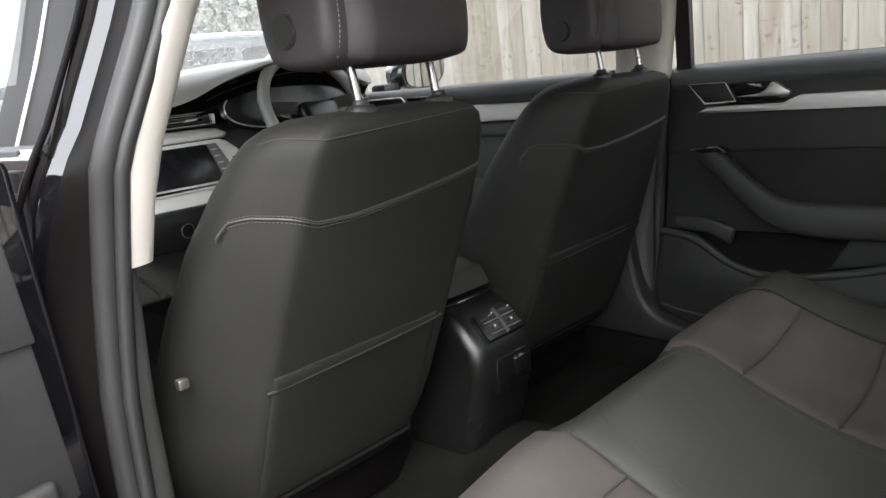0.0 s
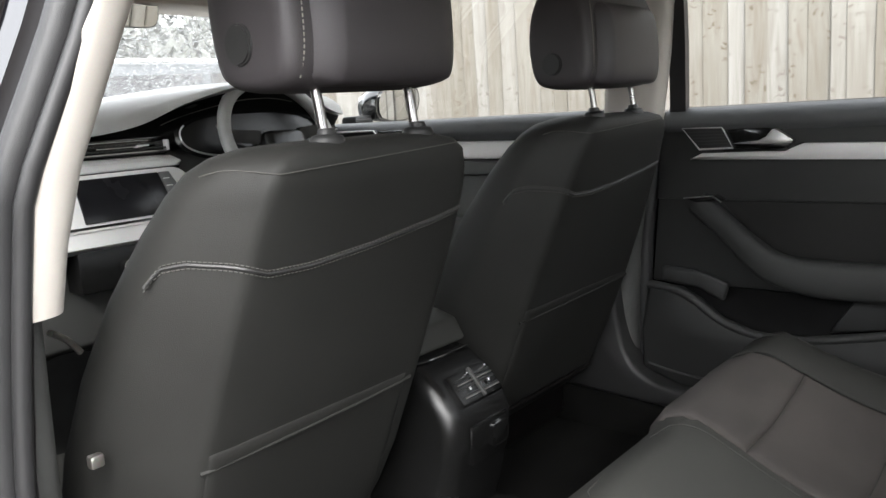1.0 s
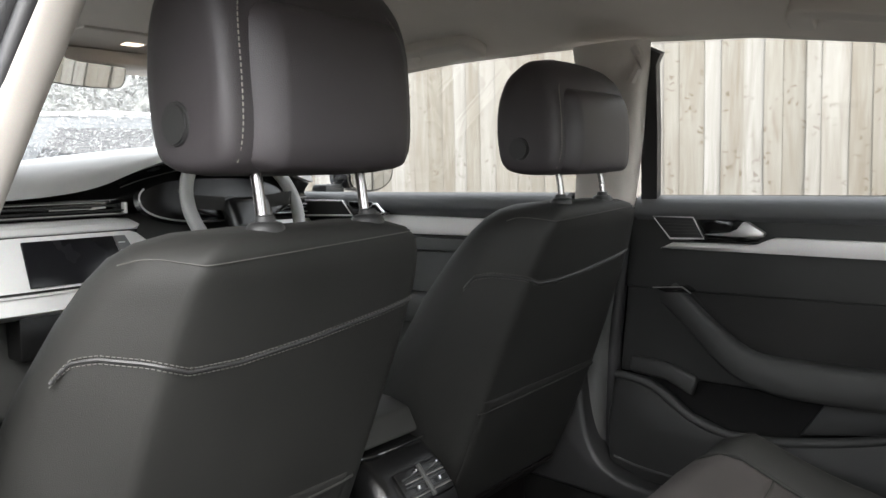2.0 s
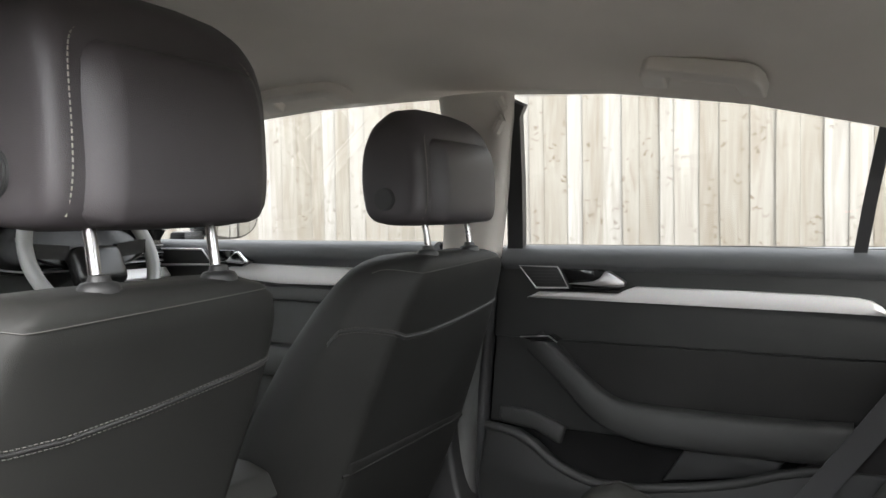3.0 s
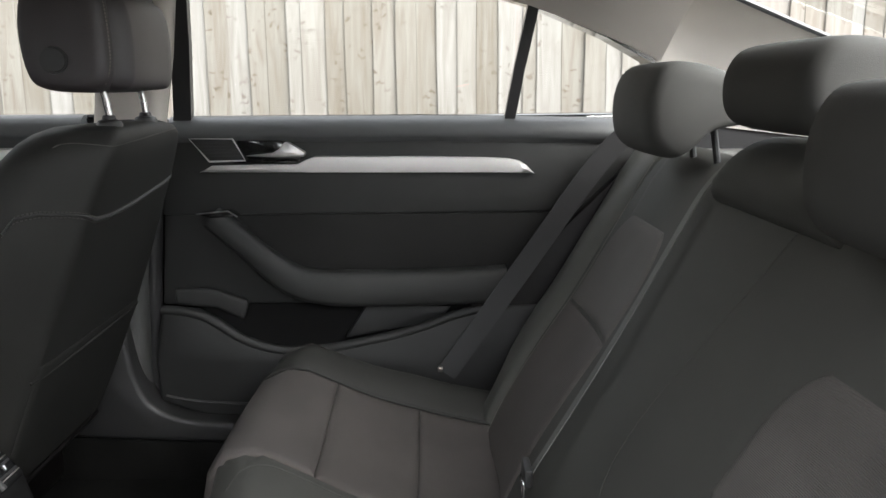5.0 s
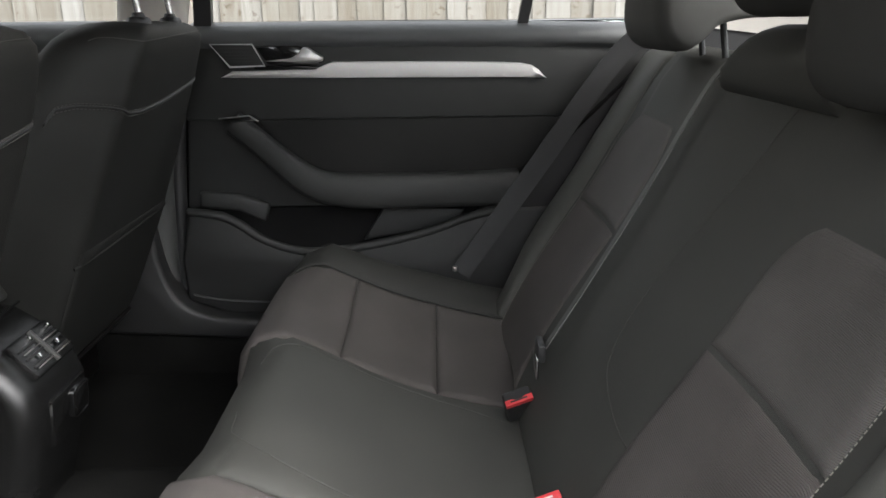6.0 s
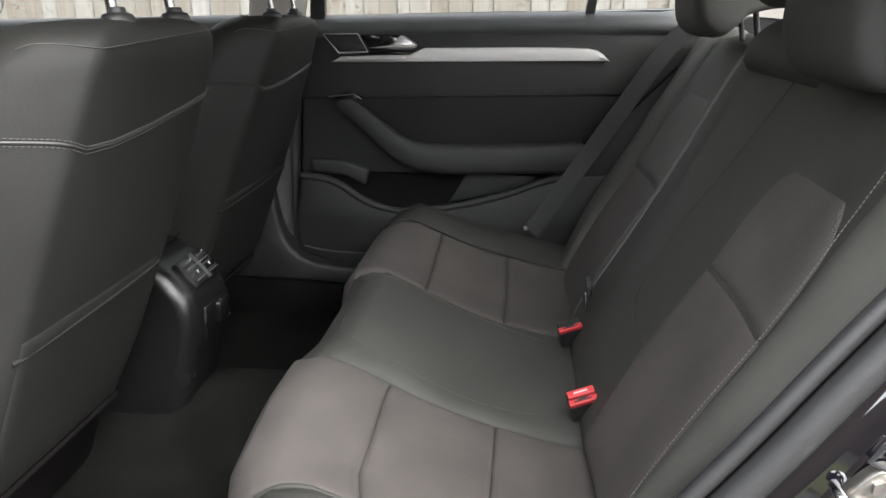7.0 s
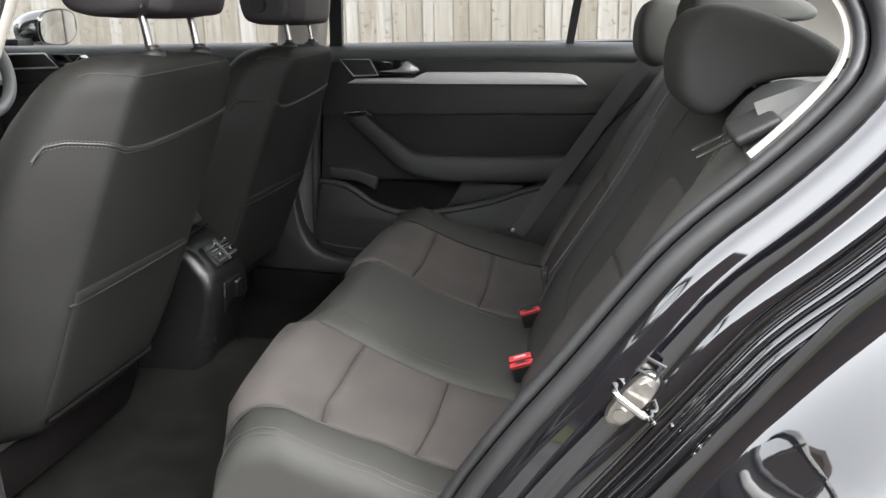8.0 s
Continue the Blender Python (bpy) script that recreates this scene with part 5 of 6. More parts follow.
for s, label in ((1, "dark webbing seat belt hanging beside the bench, fence side"), (-1, "dark webbing seat belt over the bench shoulder, kerb side, skylit tone painted in")):
    belt = thing("seat_belt", (s * 0.62, 0.1, 0.4), label, "seat belt", group="seat belts")
    if s > 0:
        line = curve_at([(0.640, 0.085, 0.935), (0.668, 0.160, 0.925), (0.680, 0.228, 0.845), (0.682, 0.36, 0.65), (0.682, 0.49, 0.465), (0.682, 0.545, 0.385)], 24)
        part("webbing", strap(line, 0.046, 0.0018, (1, 0, 0)), BELT, belt, "dark grey webbing")
        part("anchor_plate", rbox((0.672, 0.552, 0.392), (0.684, 0.564, 0.404), 0.003), STEEL, belt, "steel anchor plate")
    else:
        line = curve_at([(-0.700, -0.10, 0.915), (-0.700, 0.00, 0.918), (-0.697, 0.06, 0.912), (-0.690, 0.105, 0.899), (-0.682, 0.150, 0.880)], 20)
        # dark webbing in the paler grey, sky light put into its colour
        part("webbing", strap(line, 0.044, 0.0018, (-0.86, 0.1, 0.5)), GREY_BELT, belt, "grey webbing")
        part("webbing_fold", strap([p + Vector((0.012, 0.004, 0.020)) for p in line[:14]], 0.020, 0.0018, (-0.3, 0.1, 0.95)), BELT, belt, "dark folded webbing")
        m = Matrix.Translation((-0.680, 0.158, 0.872)) @ Matrix.Rotation(radians(-28), 4, "X") @ Matrix.Rotation(radians(-18), 4, "Y")
        part("tongue_cover", rbox((-0.026, -0.030, -0.007), (0.026, 0.026, 0.008), 0.006, 3, turn=m), HARD_PLASTIC, belt, "black tongue cover")
        for dx in (-0.013, 0.008):
            part("tongue", rbox((dx, 0.024, -0.002), (dx + 0.005, 0.070, 0.002), 0.001, turn=m), CHROME, belt, "steel belt tongue")
    part("shoulder_guide", rbox((s * 0.600 - 0.075, -0.10, 0.835), (s * 0.600 + 0.085, 0.115, 0.882), 0.020, 4), SOFT_PLASTIC, belt, "charcoal moulded shoulder guide")

# ---- centre console ----
con = thing("centre_console", (0, 1.5, 0.15), "black centre console with rear air vents", "console")
side = [(1.215, 0.17), (1.178, 0.30), (1.154, 0.395), (1.152, 0.435), (1.163, 0.470), (1.198, 0.512), (1.246, 0.544), (1.30, 0.552), (2.2, 0.58), (2.2, 0.17)]
part("body", prism(side, "x", -0.094, 0.090, 0.032, 6), CONSOLE, con, "black moulded console", smooth=60)
part("lid", prism([(1.252, 0.552), (1.275, 0.594), (1.32, 0.606), (1.62, 0.612), (1.62, 0.556)], "x", -0.084, 0.082, 0.009, 3), LEATHER, con, "charcoal padded armrest lid", smooth=60)
part("lid_edge", tube(curve_at([(-0.089, 1.60, 0.556), (-0.089, 1.27, 0.549), (-0.080, 1.243, 0.5445), (0.0, 1.240, 0.5440), (0.080, 1.243, 0.5445)], 24), 0.0022, 6), GLOSS_BLACK, con, "thin black lid joint")
vm = Matrix.Translation((0.003, 1.181, 0.496)) @ Matrix.Rotation(radians(-42), 4, "X")
low = Matrix.Translation((0.0, 1.152, 0.405)) @ Matrix.Rotation(radians(4), 4, "X")
vent = part("rear_vent", rbox((-0.058, -0.008, -0.030), (0.058, 0.012, 0.032), 0.006, turn=vm), CONSOLE, con, "black twin air vent")
for k in (-1, 1):
    for dz in (-0.015, 0.0, 0.015):
        part("vane", rbox((k * 0.027 - 0.022, -0.0115, dz - 0.0018), (k * 0.027 + 0.022, -0.006, dz + 0.0018), 0.0008, turn=vm), HARD_PLASTIC, vent)
    for dz in (-0.019, 0.007):
        part("chrome_line", rbox((k * 0.027 - 0.022, -0.0125, dz - 0.0009), (k * 0.027 + 0.022, -0.0110, dz + 0.0009), 0.0004, turn=vm), STEEL, vent, "bright vane edge")
    part("slider", rbox((k * 0.027 - 0.0035, -0.0150, -0.010), (k * 0.027 + 0.0035, -0.0115, -0.002), 0.0012, turn=vm), CHROME, vent, "chromed slider")
    part("thumbwheel", rbox((k * 0.027 + 0.012, -0.0140, 0.019), (k * 0.027 + 0.018, -0.0075, 0.024), 0.0012, turn=vm), CHROME, vent, "chromed thumbwheel mark")
part("divider", rbox((-0.003, -0.0140, -0.028), (0.003, -0.007, 0.030), 0.001, turn=vm), SOFT_PLASTIC, vent)
flap = part("lower_panel", rbox((-0.050, -0.003, -0.040), (0.060, 0.010, 0.034), 0.006, turn=low), GLOSS_BLACK, con, "gloss black lower panel")
part("socket_cover", rbox((0.004, -0.010, -0.022), (0.054, 0.0, 0.026), 0.008, 3, turn=low), GLOSS_BLACK, flap, "rounded black socket cover")
mat_ = part("floor_mat", sheet(lambda u, v: Vector((-0.62 + 1.24 * u, 0.97 + 0.20 * v, 0.152 + 0.11 * math.exp(-((-0.62 + 1.24 * u) / 0.13) ** 4))), 30, 4, 0.006), CARPET, None, smooth=60)
tagged(mat_, "black ribbed carpet mat across the rear floor", "floor mat")

# ---- dashboard ----
dash = thing("dashboard", (0, 2.5, 0.2), "black dashboard with a glare-paled top, silver band and central screen", "dashboard")
# front edge of the glare-paled top and the ridge behind it: both rise towards the instrument hood
EDGE = [(-0.72, 0.955), (-0.30, 0.963), (-0.12, 0.974), (-0.05, 0.981), (0.02, 0.994), (0.075, 1.013), (0.15, 1.043), (0.235, 1.066), (0.32, 1.080), (0.42, 1.082), (0.54, 1.062), (0.62, 1.020), (0.72, 0.990)]
RIDGE = [(-0.72, 1.025), (-0.30, 1.032), (-0.12, 1.040), (0.0, 1.050), (0.2, 1.073), (0.32, 1.087), (0.42, 1.089), (0.54, 1.078), (0.72, 1.045)]
smooth_at = lambda x, t: sum(interp(x + d, t) for d in (-0.03, -0.015, 0.0, 0.015, 0.03)) / 5


def dash_edge(x, drop=0.0, back=0.0):
    hood = math.exp(-((x - 0.38) / 0.22) ** 4)
    return Vector((x, 2.235 - 0.075 * hood + back, smooth_at(x, EDGE) - drop))


def dash_top(u, v):
    x = 0.72 - 1.44 * u
    a = dash_edge(x)
    ridge = smooth_at(x, RIDGE)
    f = min(1.0, max(0.0, v / 0.22))
    k = max(0.0, (v - 0.22) / 0.78)
    return Vector((x, a.y + (2.345 - a.y) * f ** 1.5 + (2.92 - 2.345) * k, a.z + (ridge - a.z) * (1 - (1 - f) ** 1.6) + 0.012 * math.sin(math.pi * k) - 0.020 * k))


part("top_pad", sheet(dash_top, 60, 36, -0.016), DASH_TOP, dash, "soft dash top, sky glare in its pale colour", smooth=70)
# black face under the top, hollowed out to hold the instruments
def cove(u, v):
    x = 0.72 - 1.44 * u
    a = dash_edge(x, 0.003, 0.004)
    low = Vector((x, 2.262, 0.925))
    return a.lerp(low, v) + Vector((0, 0.060 * math.sin(math.pi * min(1.0, v * 1.2)) * math.exp(-((x - 0.36) / 0.26) ** 4) + 0.012 * math.sin(math.pi * v), 0))


part("cove", sheet(cove, 60, 10, -0.008), CONSOLE, dash, "black hollow face under the dash top", smooth=60)
part("cove_line", tube([dash_edge(0.10 + 0.40 * i / 24, 0.030, 0.034) for i in range(25)], 0.0012, 5), STEEL, dash, "thin grey line round the hood")
part("fascia", rbox((-0.72, 2.275, 0.45), (0.72, 2.6, 0.940), 0.02, 3), SOFT_PLASTIC, dash, "black lower fascia")
# slatted vent band with bright edges, a sliding tab and an end cap
band = part("air_vent", rbox((-0.62, 2.246, 0.918), (0.098, 2.285, 0.966), 0.004), GLOSS_BLACK, dash, "black slatted vent band")
for z, x1 in ((0.926, 0.085), (0.937, 0.090), (0.949, 0.075), (0.960, 0.050)):
    part("vent_slat", rbox((-0.60, 2.232, z - 0.0030), (x1, 2.250, z + 0.0012), 0.0008), HARD_PLASTIC, band)
for z, x0, x1, r in ((0.9285, -0.60, 0.088, 0.0018), (0.9575, -0.60, 0.038, 0.0012), (0.943, -0.10, 0.012, 0.0012)):
    part("chrome_line", rbox((x0, 2.2275, z - r), (x1, 2.2325, z + r), 0.0006), ALU, band, "bright slat edge")
part("slider", prism([(-0.005, 0.9405), (0.034, 0.9435), (0.034, 0.9475), (0.008, 0.9475), (0.002, 0.9445)], "y", 2.218, 2.232, 0.0012), SATIN, band, "bright sliding tab")
part("end_tab", rbox((0.089, 2.226, 0.928), (0.096, 2.246, 0.956), 0.002), SATIN, band, "silver end cap")
# silver band with a grooved middle, then the screen surround
DM = Matrix.Translation((0, 2.238, 0.884)) @ Matrix.Rotation(radians(-20), 4, "X") @ Matrix.Translation((0, -2.238, -0.884))
def tilted(bm, m=DM):
    bmesh.ops.transform(bm, matrix=m, verts=bm.verts)
    return bm
TM = Matrix.Translation((0, 2.236, 0.902)) @ Matrix.Rotation(radians(-42), 4, "X")
wide = part("trim_band", tilted(prism([(-0.70, -0.016), (0.108, -0.016), (0.132, -0.004), (0.108, 0.018), (0.06, 0.022), (-0.70, 0.024)], "y", 0.0, 0.030, 0.003), TM), DASH_SILVER, dash, "broad pale silver band")
part("band_groove", rbox((-0.69, -0.0015, 0.0010), (0.072, 0.003, 0.0060), 0.001, turn=TM), SATIN, wide, "fine groove along the band")
part("band_shadow_line", rbox((-0.70, 0.004, -0.0205), (0.118, 0.028, -0.0165), 0.0008, turn=TM), GLOSS_BLACK, wide, "black joint under the band")
surround = [(-0.34, 0.884), (0.090, 0.884), (0.116, 0.874), (0.150, 0.842), (0.148, 0.826), (0.116, 0.806), (0.118, 0.792), (0.112, 0.700), (-0.34, 0.700)]
bez = part("screen_bezel", tilted(prism(surround, "y", 2.226, 2.280, 0.005, 2)), DASH_SILVER, dash, "pale silver angular screen surround")
part("screen", tilted(prism([(-0.175, 0.868), (0.046, 0.868), (0.066, 0.758), (-0.175, 0.758)], "y", 2.220, 2.229, 0.002)), SCREEN, bez, "dark touch screen")
part("screen_keys", tilted(prism([(0.049, 0.868), (0.078, 0.868), (0.100, 0.812), (0.096, 0.758), (0.069, 0.758)], "y", 2.2205, 2.229, 0.002)), KEY_GREY, bez, "grey key column")
for i in range(5):
    part("key_mark", rbox((0.056 + 0.0036 * (4 - i), 2.2190, 0.768 + 0.020 * i), (0.074 + 0.0036 * (4 - i), 2.2212, 0.7705 + 0.020 * i), 0.0005, turn=DM), WHITE_TAG, bez)
part("notch_mark", rbox((0.118, 2.2235, 0.812), (0.128, 2.228, 0.822), 0.002, turn=DM), HARD_PLASTIC, bez)
part("lower_line", rbox((-0.30, 2.2215, 0.7455), (0.102, 2.228, 0.7515), 0.001, turn=DM), GLOSS_BLACK, bez, "black line under the screen")
part("lower_glint", rbox((-0.30, 2.2205, 0.7385), (0.104, 2.228, 0.7425), 0.001, turn=DM), SATIN, bez, "bright edge under the screen")
part("climate_panel", rbox((-0.20, 2.196, 0.60), (0.12, 2.275, 0.712), 0.01), CONSOLE, dash, "black climate panel")
for x in (-0.078, 0.082):
    b = bmesh.new()
    bmesh.ops.create_cone(b, cap_ends=True, segments=28, radius1=0.021, radius2=0.018, depth=0.034, matrix=Matrix.Translation((x, 2.188, 0.652)) @ Matrix.Rotation(math.pi / 2, 4, "X"))
    bmesh.ops.bevel(b, geom=[e for e in b.edges if e.calc_face_angle(0) > 0.8], offset=0.003, segments=2, affect="EDGES")
    knob = part("climate_dial", b, CONSOLE, dash, "black round dial")
    loop = [Vector((x + 0.0195 * math.cos(a), 2.1725, 0.652 + 0.0195 * math.sin(a))) for a in [2 * math.pi * i / 28 for i in range(28)]]
    part("dial_rim", sweep(loop, circle(0.0016, 6), (0, 1, 0), loop=True), STEEL, knob, "thin bright rim")
# instrument hood: a chrome-edged frame round two dials
IM = Matrix.Translation((0.350, 2.195, 0.955)) @ Matrix.Rotation(radians(-22), 4, "X")
oval = [Vector((0.245 * (abs(math.cos(a)) ** 0.75) * math.copysign(1, math.cos(a)), 0, 0.066 * (abs(math.sin(a)) ** 0.85) * math.copysign(1, math.sin(a)))) for a in [2 * math.pi * (i + 0.5) / 72 for i in range(72)]]
cl = part("instrument_panel", loft([[IM @ Vector((p.x * k, d, p.z * k)) for p in oval] for d, k in ((0.004, 1.03), (-0.004, 1.0), (0.002, 0.95), (0.045, 0.86), (0.050, 0.5))]), CONSOLE, dash, "black hollow instrument panel", smooth=40)
part("hood_edge", sweep([IM @ (p * 0.985 + Vector((0, -0.005, 0))) for p in oval[30:58]], circle(0.0023, 6), (0, 1, 0)), ALU, cl, "bright edge of the instrument frame")
part("inner_edge", sweep([IM @ (p * 0.90 + Vector((0, 0.016, 0))) for p in oval[31:62]], circle(0.0014, 6), (0, 1, 0)), STEEL, cl, "thin inner line")
for x in (-0.105, 0.105):
    ring = [IM @ Vector((x + 0.046 * math.cos(a), 0.040, 0.046 * math.sin(a))) for a in [2 * math.pi * i / 32 for i in range(32)]]
    part("dial_ring", sweep(ring, circle(0.003, 6), (0, 1, 0), loop=True), CHROME, cl, "chromed dial ring")
# side vent beyond the wheel
rv = part("side_vent", rbox((0.520, 2.236, 0.895), (0.70, 2.285, 0.962), 0.004), GLOSS_BLACK, dash, "black slatted side vent")
for z in (0.906, 0.918, 0.930, 0.942, 0.953):
    part("vent_slat", rbox((0.525, 2.226, z - 0.0024), (0.695, 2.240, z + 0.0010), 0.0006), HARD_PLASTIC, rv)
for z, x0 in ((0.903, 0.525), (0.926, 0.525), (0.948, 0.54)):
    part("chrome_line", rbox((x0, 2.2215, z - 0.0014), (0.695, 2.2265, z + 0.0014), 0.0006), ALU, rv, "bright slat edge")
part("side_trim", rbox((0.50, -0.004, -0.018), (0.71, 0.026, 0.018), 0.004, turn=Matrix.Translation((0, 2.222, 0.868)) @ Matrix.Rotation(radians(-42), 4, "X")), DASH_SILVER, dash, "pale silver trim under the side vent")

wheel = thing("steering_wheel", (0.382, 2.20, 0.93), "leather steering wheel with light-greyed rim, black spokes and hub", "steering wheel")
WM = Matrix.Translation((0.382, 2.12, 0.935)) @ Matrix.Rotation(radians(-24), 4, "X")
ring = [WM @ Vector((0.178 * math.cos(a), 0, 0.178 * math.sin(a) * (0.97 if math.sin(a) < 0 else 1))) for a in [2 * math.pi * i / 64 for i in range(64)]]
part("rim", sweep(ring, circle(0.0175, 12, 1.1), (0, 1, 0), loop=True), RIM, wheel, "leather rim, windscreen light in its grey", smooth=70)
part("hub", rbox((-0.072, -0.03, -0.085), (0.072, 0.03, 0.022), 0.025, 4, turn=WM), CONSOLE, wheel, "black airbag hub")
for a, b in (((-0.07, 0.01), (-0.172, 0.02)), ((0.07, 0.01), (0.172, 0.02)), ((0.0, -0.06), (0.0, -0.17))):
    part("spoke", sweep([WM @ Vector((a[0], 0, a[1])), WM @ Vector((b[0], 0, b[1]))], [(-0.008, -0.018), (0.008, -0.018), (0.008, 0.018), (-0.008, 0.018)], (0, 0, 1) if abs(b[0]) > 0.01 else (1, 0, 0)), CONSOLE, wheel, "black wheel spoke")
part("column", tube([Vector((0.382, 2.17, 0.93)), Vector((0.382, 2.32, 0.865))], 0.035, 14), HARD_PLASTIC, wheel, "black steering column")
for s in (-1, 1):
    stalk = part("stalk", tube(curve_at([Vector((0.382 + s * 0.03, 2.19, 0.905)), Vector((0.382 + s * 0.12, 2.165, 0.925)), Vector((0.382 + s * 0.165, 2.16, 0.958)), Vector((0.382 + s * 0.178, 2.16, 0.985))], 14), 0.0075, 8, squash=0.6), HARD_PLASTIC, wheel, "black stalk", smooth=60)
    part("stalk_end", sweep(curve_at([Vector((0.382 + s * 0.158, 2.153, 0.955)), Vector((0.382 + s * 0.172, 2.151, 0.985)), Vector((0.382 + s * 0.186, 2.153, 0.985)), Vector((0.382 + s * 0.176, 2.153, 0.952))], 16), circle(0.0017, 6), (0, 1, 0), loop=True), ALU, stalk, "bright stalk end ring")

# ---- roof fittings ----
mirror = thing("rear_view_mirror", (0.0, 2.25, 1.32), "black rear view mirror under the windscreen header", "mirror")
MM = Matrix.Translation((-0.010, 2.20, 1.274)) @ Matrix.Rotation(radians(12), 4, "Z") @ Matrix.Rotation(radians(10), 4, "X")
shape = chaikin([(-0.128, 0, -0.026), (-0.122, 0, 0.050), (0.122, 0, 0.050), (0.128, 0, -0.026), (0.09, 0, -0.040), (-0.09, 0, -0.040)], 2)
part("housing", loft([[MM @ Vector((p.x * k, y, p.z * k)) for p in shape] for y, k in ((0.0, 0.98), (0.004, 1.0), (0.025, 0.95), (0.04, 0.6))]), HARD_PLASTIC, mirror, "black housing", smooth=50)
part("glass", loft([[MM @ Vector((p.x * 0.95, y, p.z * 0.92)) for p in shape] for y in (-0.002, 0.001)]), MIRROR, mirror, "silvered mirror glass")
part("stem", tube([Vector((-0.015, 2.23, 1.28)), Vector((-0.015, 2.33, 1.31))], 0.012, 8), HARD_PLASTIC, mirror, "black stem")
part("sensor_cover", prism([(2.24, 1.338), (2.22, 1.322), (2.30, 1.300), (2.37, 1.296), (2.39, 1.338)], "x", -0.062, 0.055, 0.012, 3), HARD_PLASTIC, mirror, "black sensor cover at the mirror foot", smooth=50)
oh = thing("overhead_console", (0.0, 2.1, 1.34), "greige overhead console with a lit map lamp", "roof console")
part("housing", rbox((-0.11, 2.0, 1.334), (0.11, 2.22, 1.350), 0.008), LINER, oh, "greige plastic housing")
part("lamp_lens", rbox((0.045, 2.10, 1.331), (0.090, 2.13, 1.337), 0.002), LAMP, oh, "glowing warm lamp lens")


def grab_handle(s, y0, y1, drop, label):
    """A handle folded flat against the roof edge: a flat arch round a shallow recess."""
    h = thing("grab_handle", (s * 0.58, (y0 + y1) / 2, 1.3), label, "grab handle", group="roof grab handles")
    z0, z1 = (interp(y, ROOFLINE) + 0.022 + drop for y in (y0, y1))
    across = Vector((-s * 0.045, 0, 0.016)).normalized()
    run = Vector((0, y1 - y0, z1 - z0)).normalized()
    away = run.cross(across).normalized()
    if away.z > 0:
        away = -away
    at = Vector((s * 0.590, y0, z0)) + away * 0.003 + across * 0.012
    m = Matrix((( away.x, run.x, across.x, at.x), (away.y, run.y, across.y, at.y), (away.z, run.z, across.z, at.z), (0, 0, 0, 1)))
    n = Vector((0, y1 - y0, z1 - z0)).length
    arch = [(0.0, -0.012), (0.002, 0.030), (0.010, 0.052), (0.026, 0.064), (n * 0.5, 0.068), (n - 0.026, 0.064), (n - 0.010, 0.052), (n - 0.002, 0.030), (n, -0.012), (n - 0.046, -0.012), (n - 0.050, 0.034), (0.050, 0.034), (0.046, -0.012)]
    b = prism(arch, "x", -0.016, 0.016, 0.006, 3)
    bmesh.ops.transform(b, matrix=m, verts=b.verts)
    bmesh.ops.recalc_face_normals(b, faces=b.faces)
    part("bar", b, PILLAR, h, "beige plastic arch", smooth=60)
    b = rbox((-0.016, 0.046, -0.012), (-0.004, n - 0.046, 0.036), 0.002)
    bmesh.ops.transform(b, matrix=m, verts=b.verts)
    part("recess", b, LINER, h, "shadowed recess")
    return h


grab_handle(1, 0.765, 0.545, 0, "folded beige grab handle above the rear window")
grab_handle(1, 1.70, 1.45, -0.014, "folded beige grab handle above the front window")

# ---- striker on the jamb ----
st = thing("door_striker", (-0.785, 0.285, 0.565), "zinc steel door striker bolted to the black jamb", "door striker")
d = Vector((0, -0.62, 0.78)).normalized()
SM = Matrix.Translation((-0.782, 0.284, 0.566)) @ Matrix.Rotation(radians(38), 4, "X")
lobe = chaikin([(0, 0.009, 0.041), (0, 0.015, 0.024), (0, 0.0155, 0.0), (0, 0.015, -0.024), (0, 0.009, -0.041), (0, -0.009, -0.041), (0, -0.015, -0.024), (0, -0.0155, 0.0), (0, -0.015, 0.024), (0, -0.009, 0.041)], 2)
part("plate", loft([[SM @ Vector((x, q.y * k, q.z * k)) for q in lobe] for x, k in ((0.006, 1.0), (-0.003, 1.0), (-0.006, 0.9))]), STEEL, st, "rounded steel plate", smooth=40)
for dz in (-0.022, 0.022):
    b = bmesh.new()
    bmesh.ops.create_cone(b, cap_ends=True, segments=6, radius1=0.0085, radius2=0.0075, depth=0.005, matrix=SM @ Matrix.Translation((-0.008, 0, dz)) @ Matrix.Rotation(math.pi / 2, 4, "Y"))
    part("bolt", b, STEEL, st, "steel bolt head")
part("loop", tube(curve_at([SM @ Vector(p) for p in ((0.0, 0.026, 0), (-0.018, 0.028, 0), (-0.026, 0.022, 0), (-0.026, -0.018, 0), (-0.018, -0.027, 0), (0.0, -0.027, 0))], 24), 0.0046, 10, (0, 0, 1)), CHROME, st, "bright striker loop", smooth=60)
part("pin", tube([SM @ Vector((-0.004, -0.018, -0.004)), SM @ Vector((-0.006, -0.044, -0.006))], 0.0028, 8), STEEL, st, "short steel pin")
part("bumper", sweep([SM @ Vector((-0.004, y, z)) for y, z in ((0.022, 0.034), (0.022, 0.052), (0.000, 0.056), (-0.002, 0.038))], circle(0.0028, 6), (1, 0, 0), loop=True), RUBBER, st, "black rubber bumper ring")

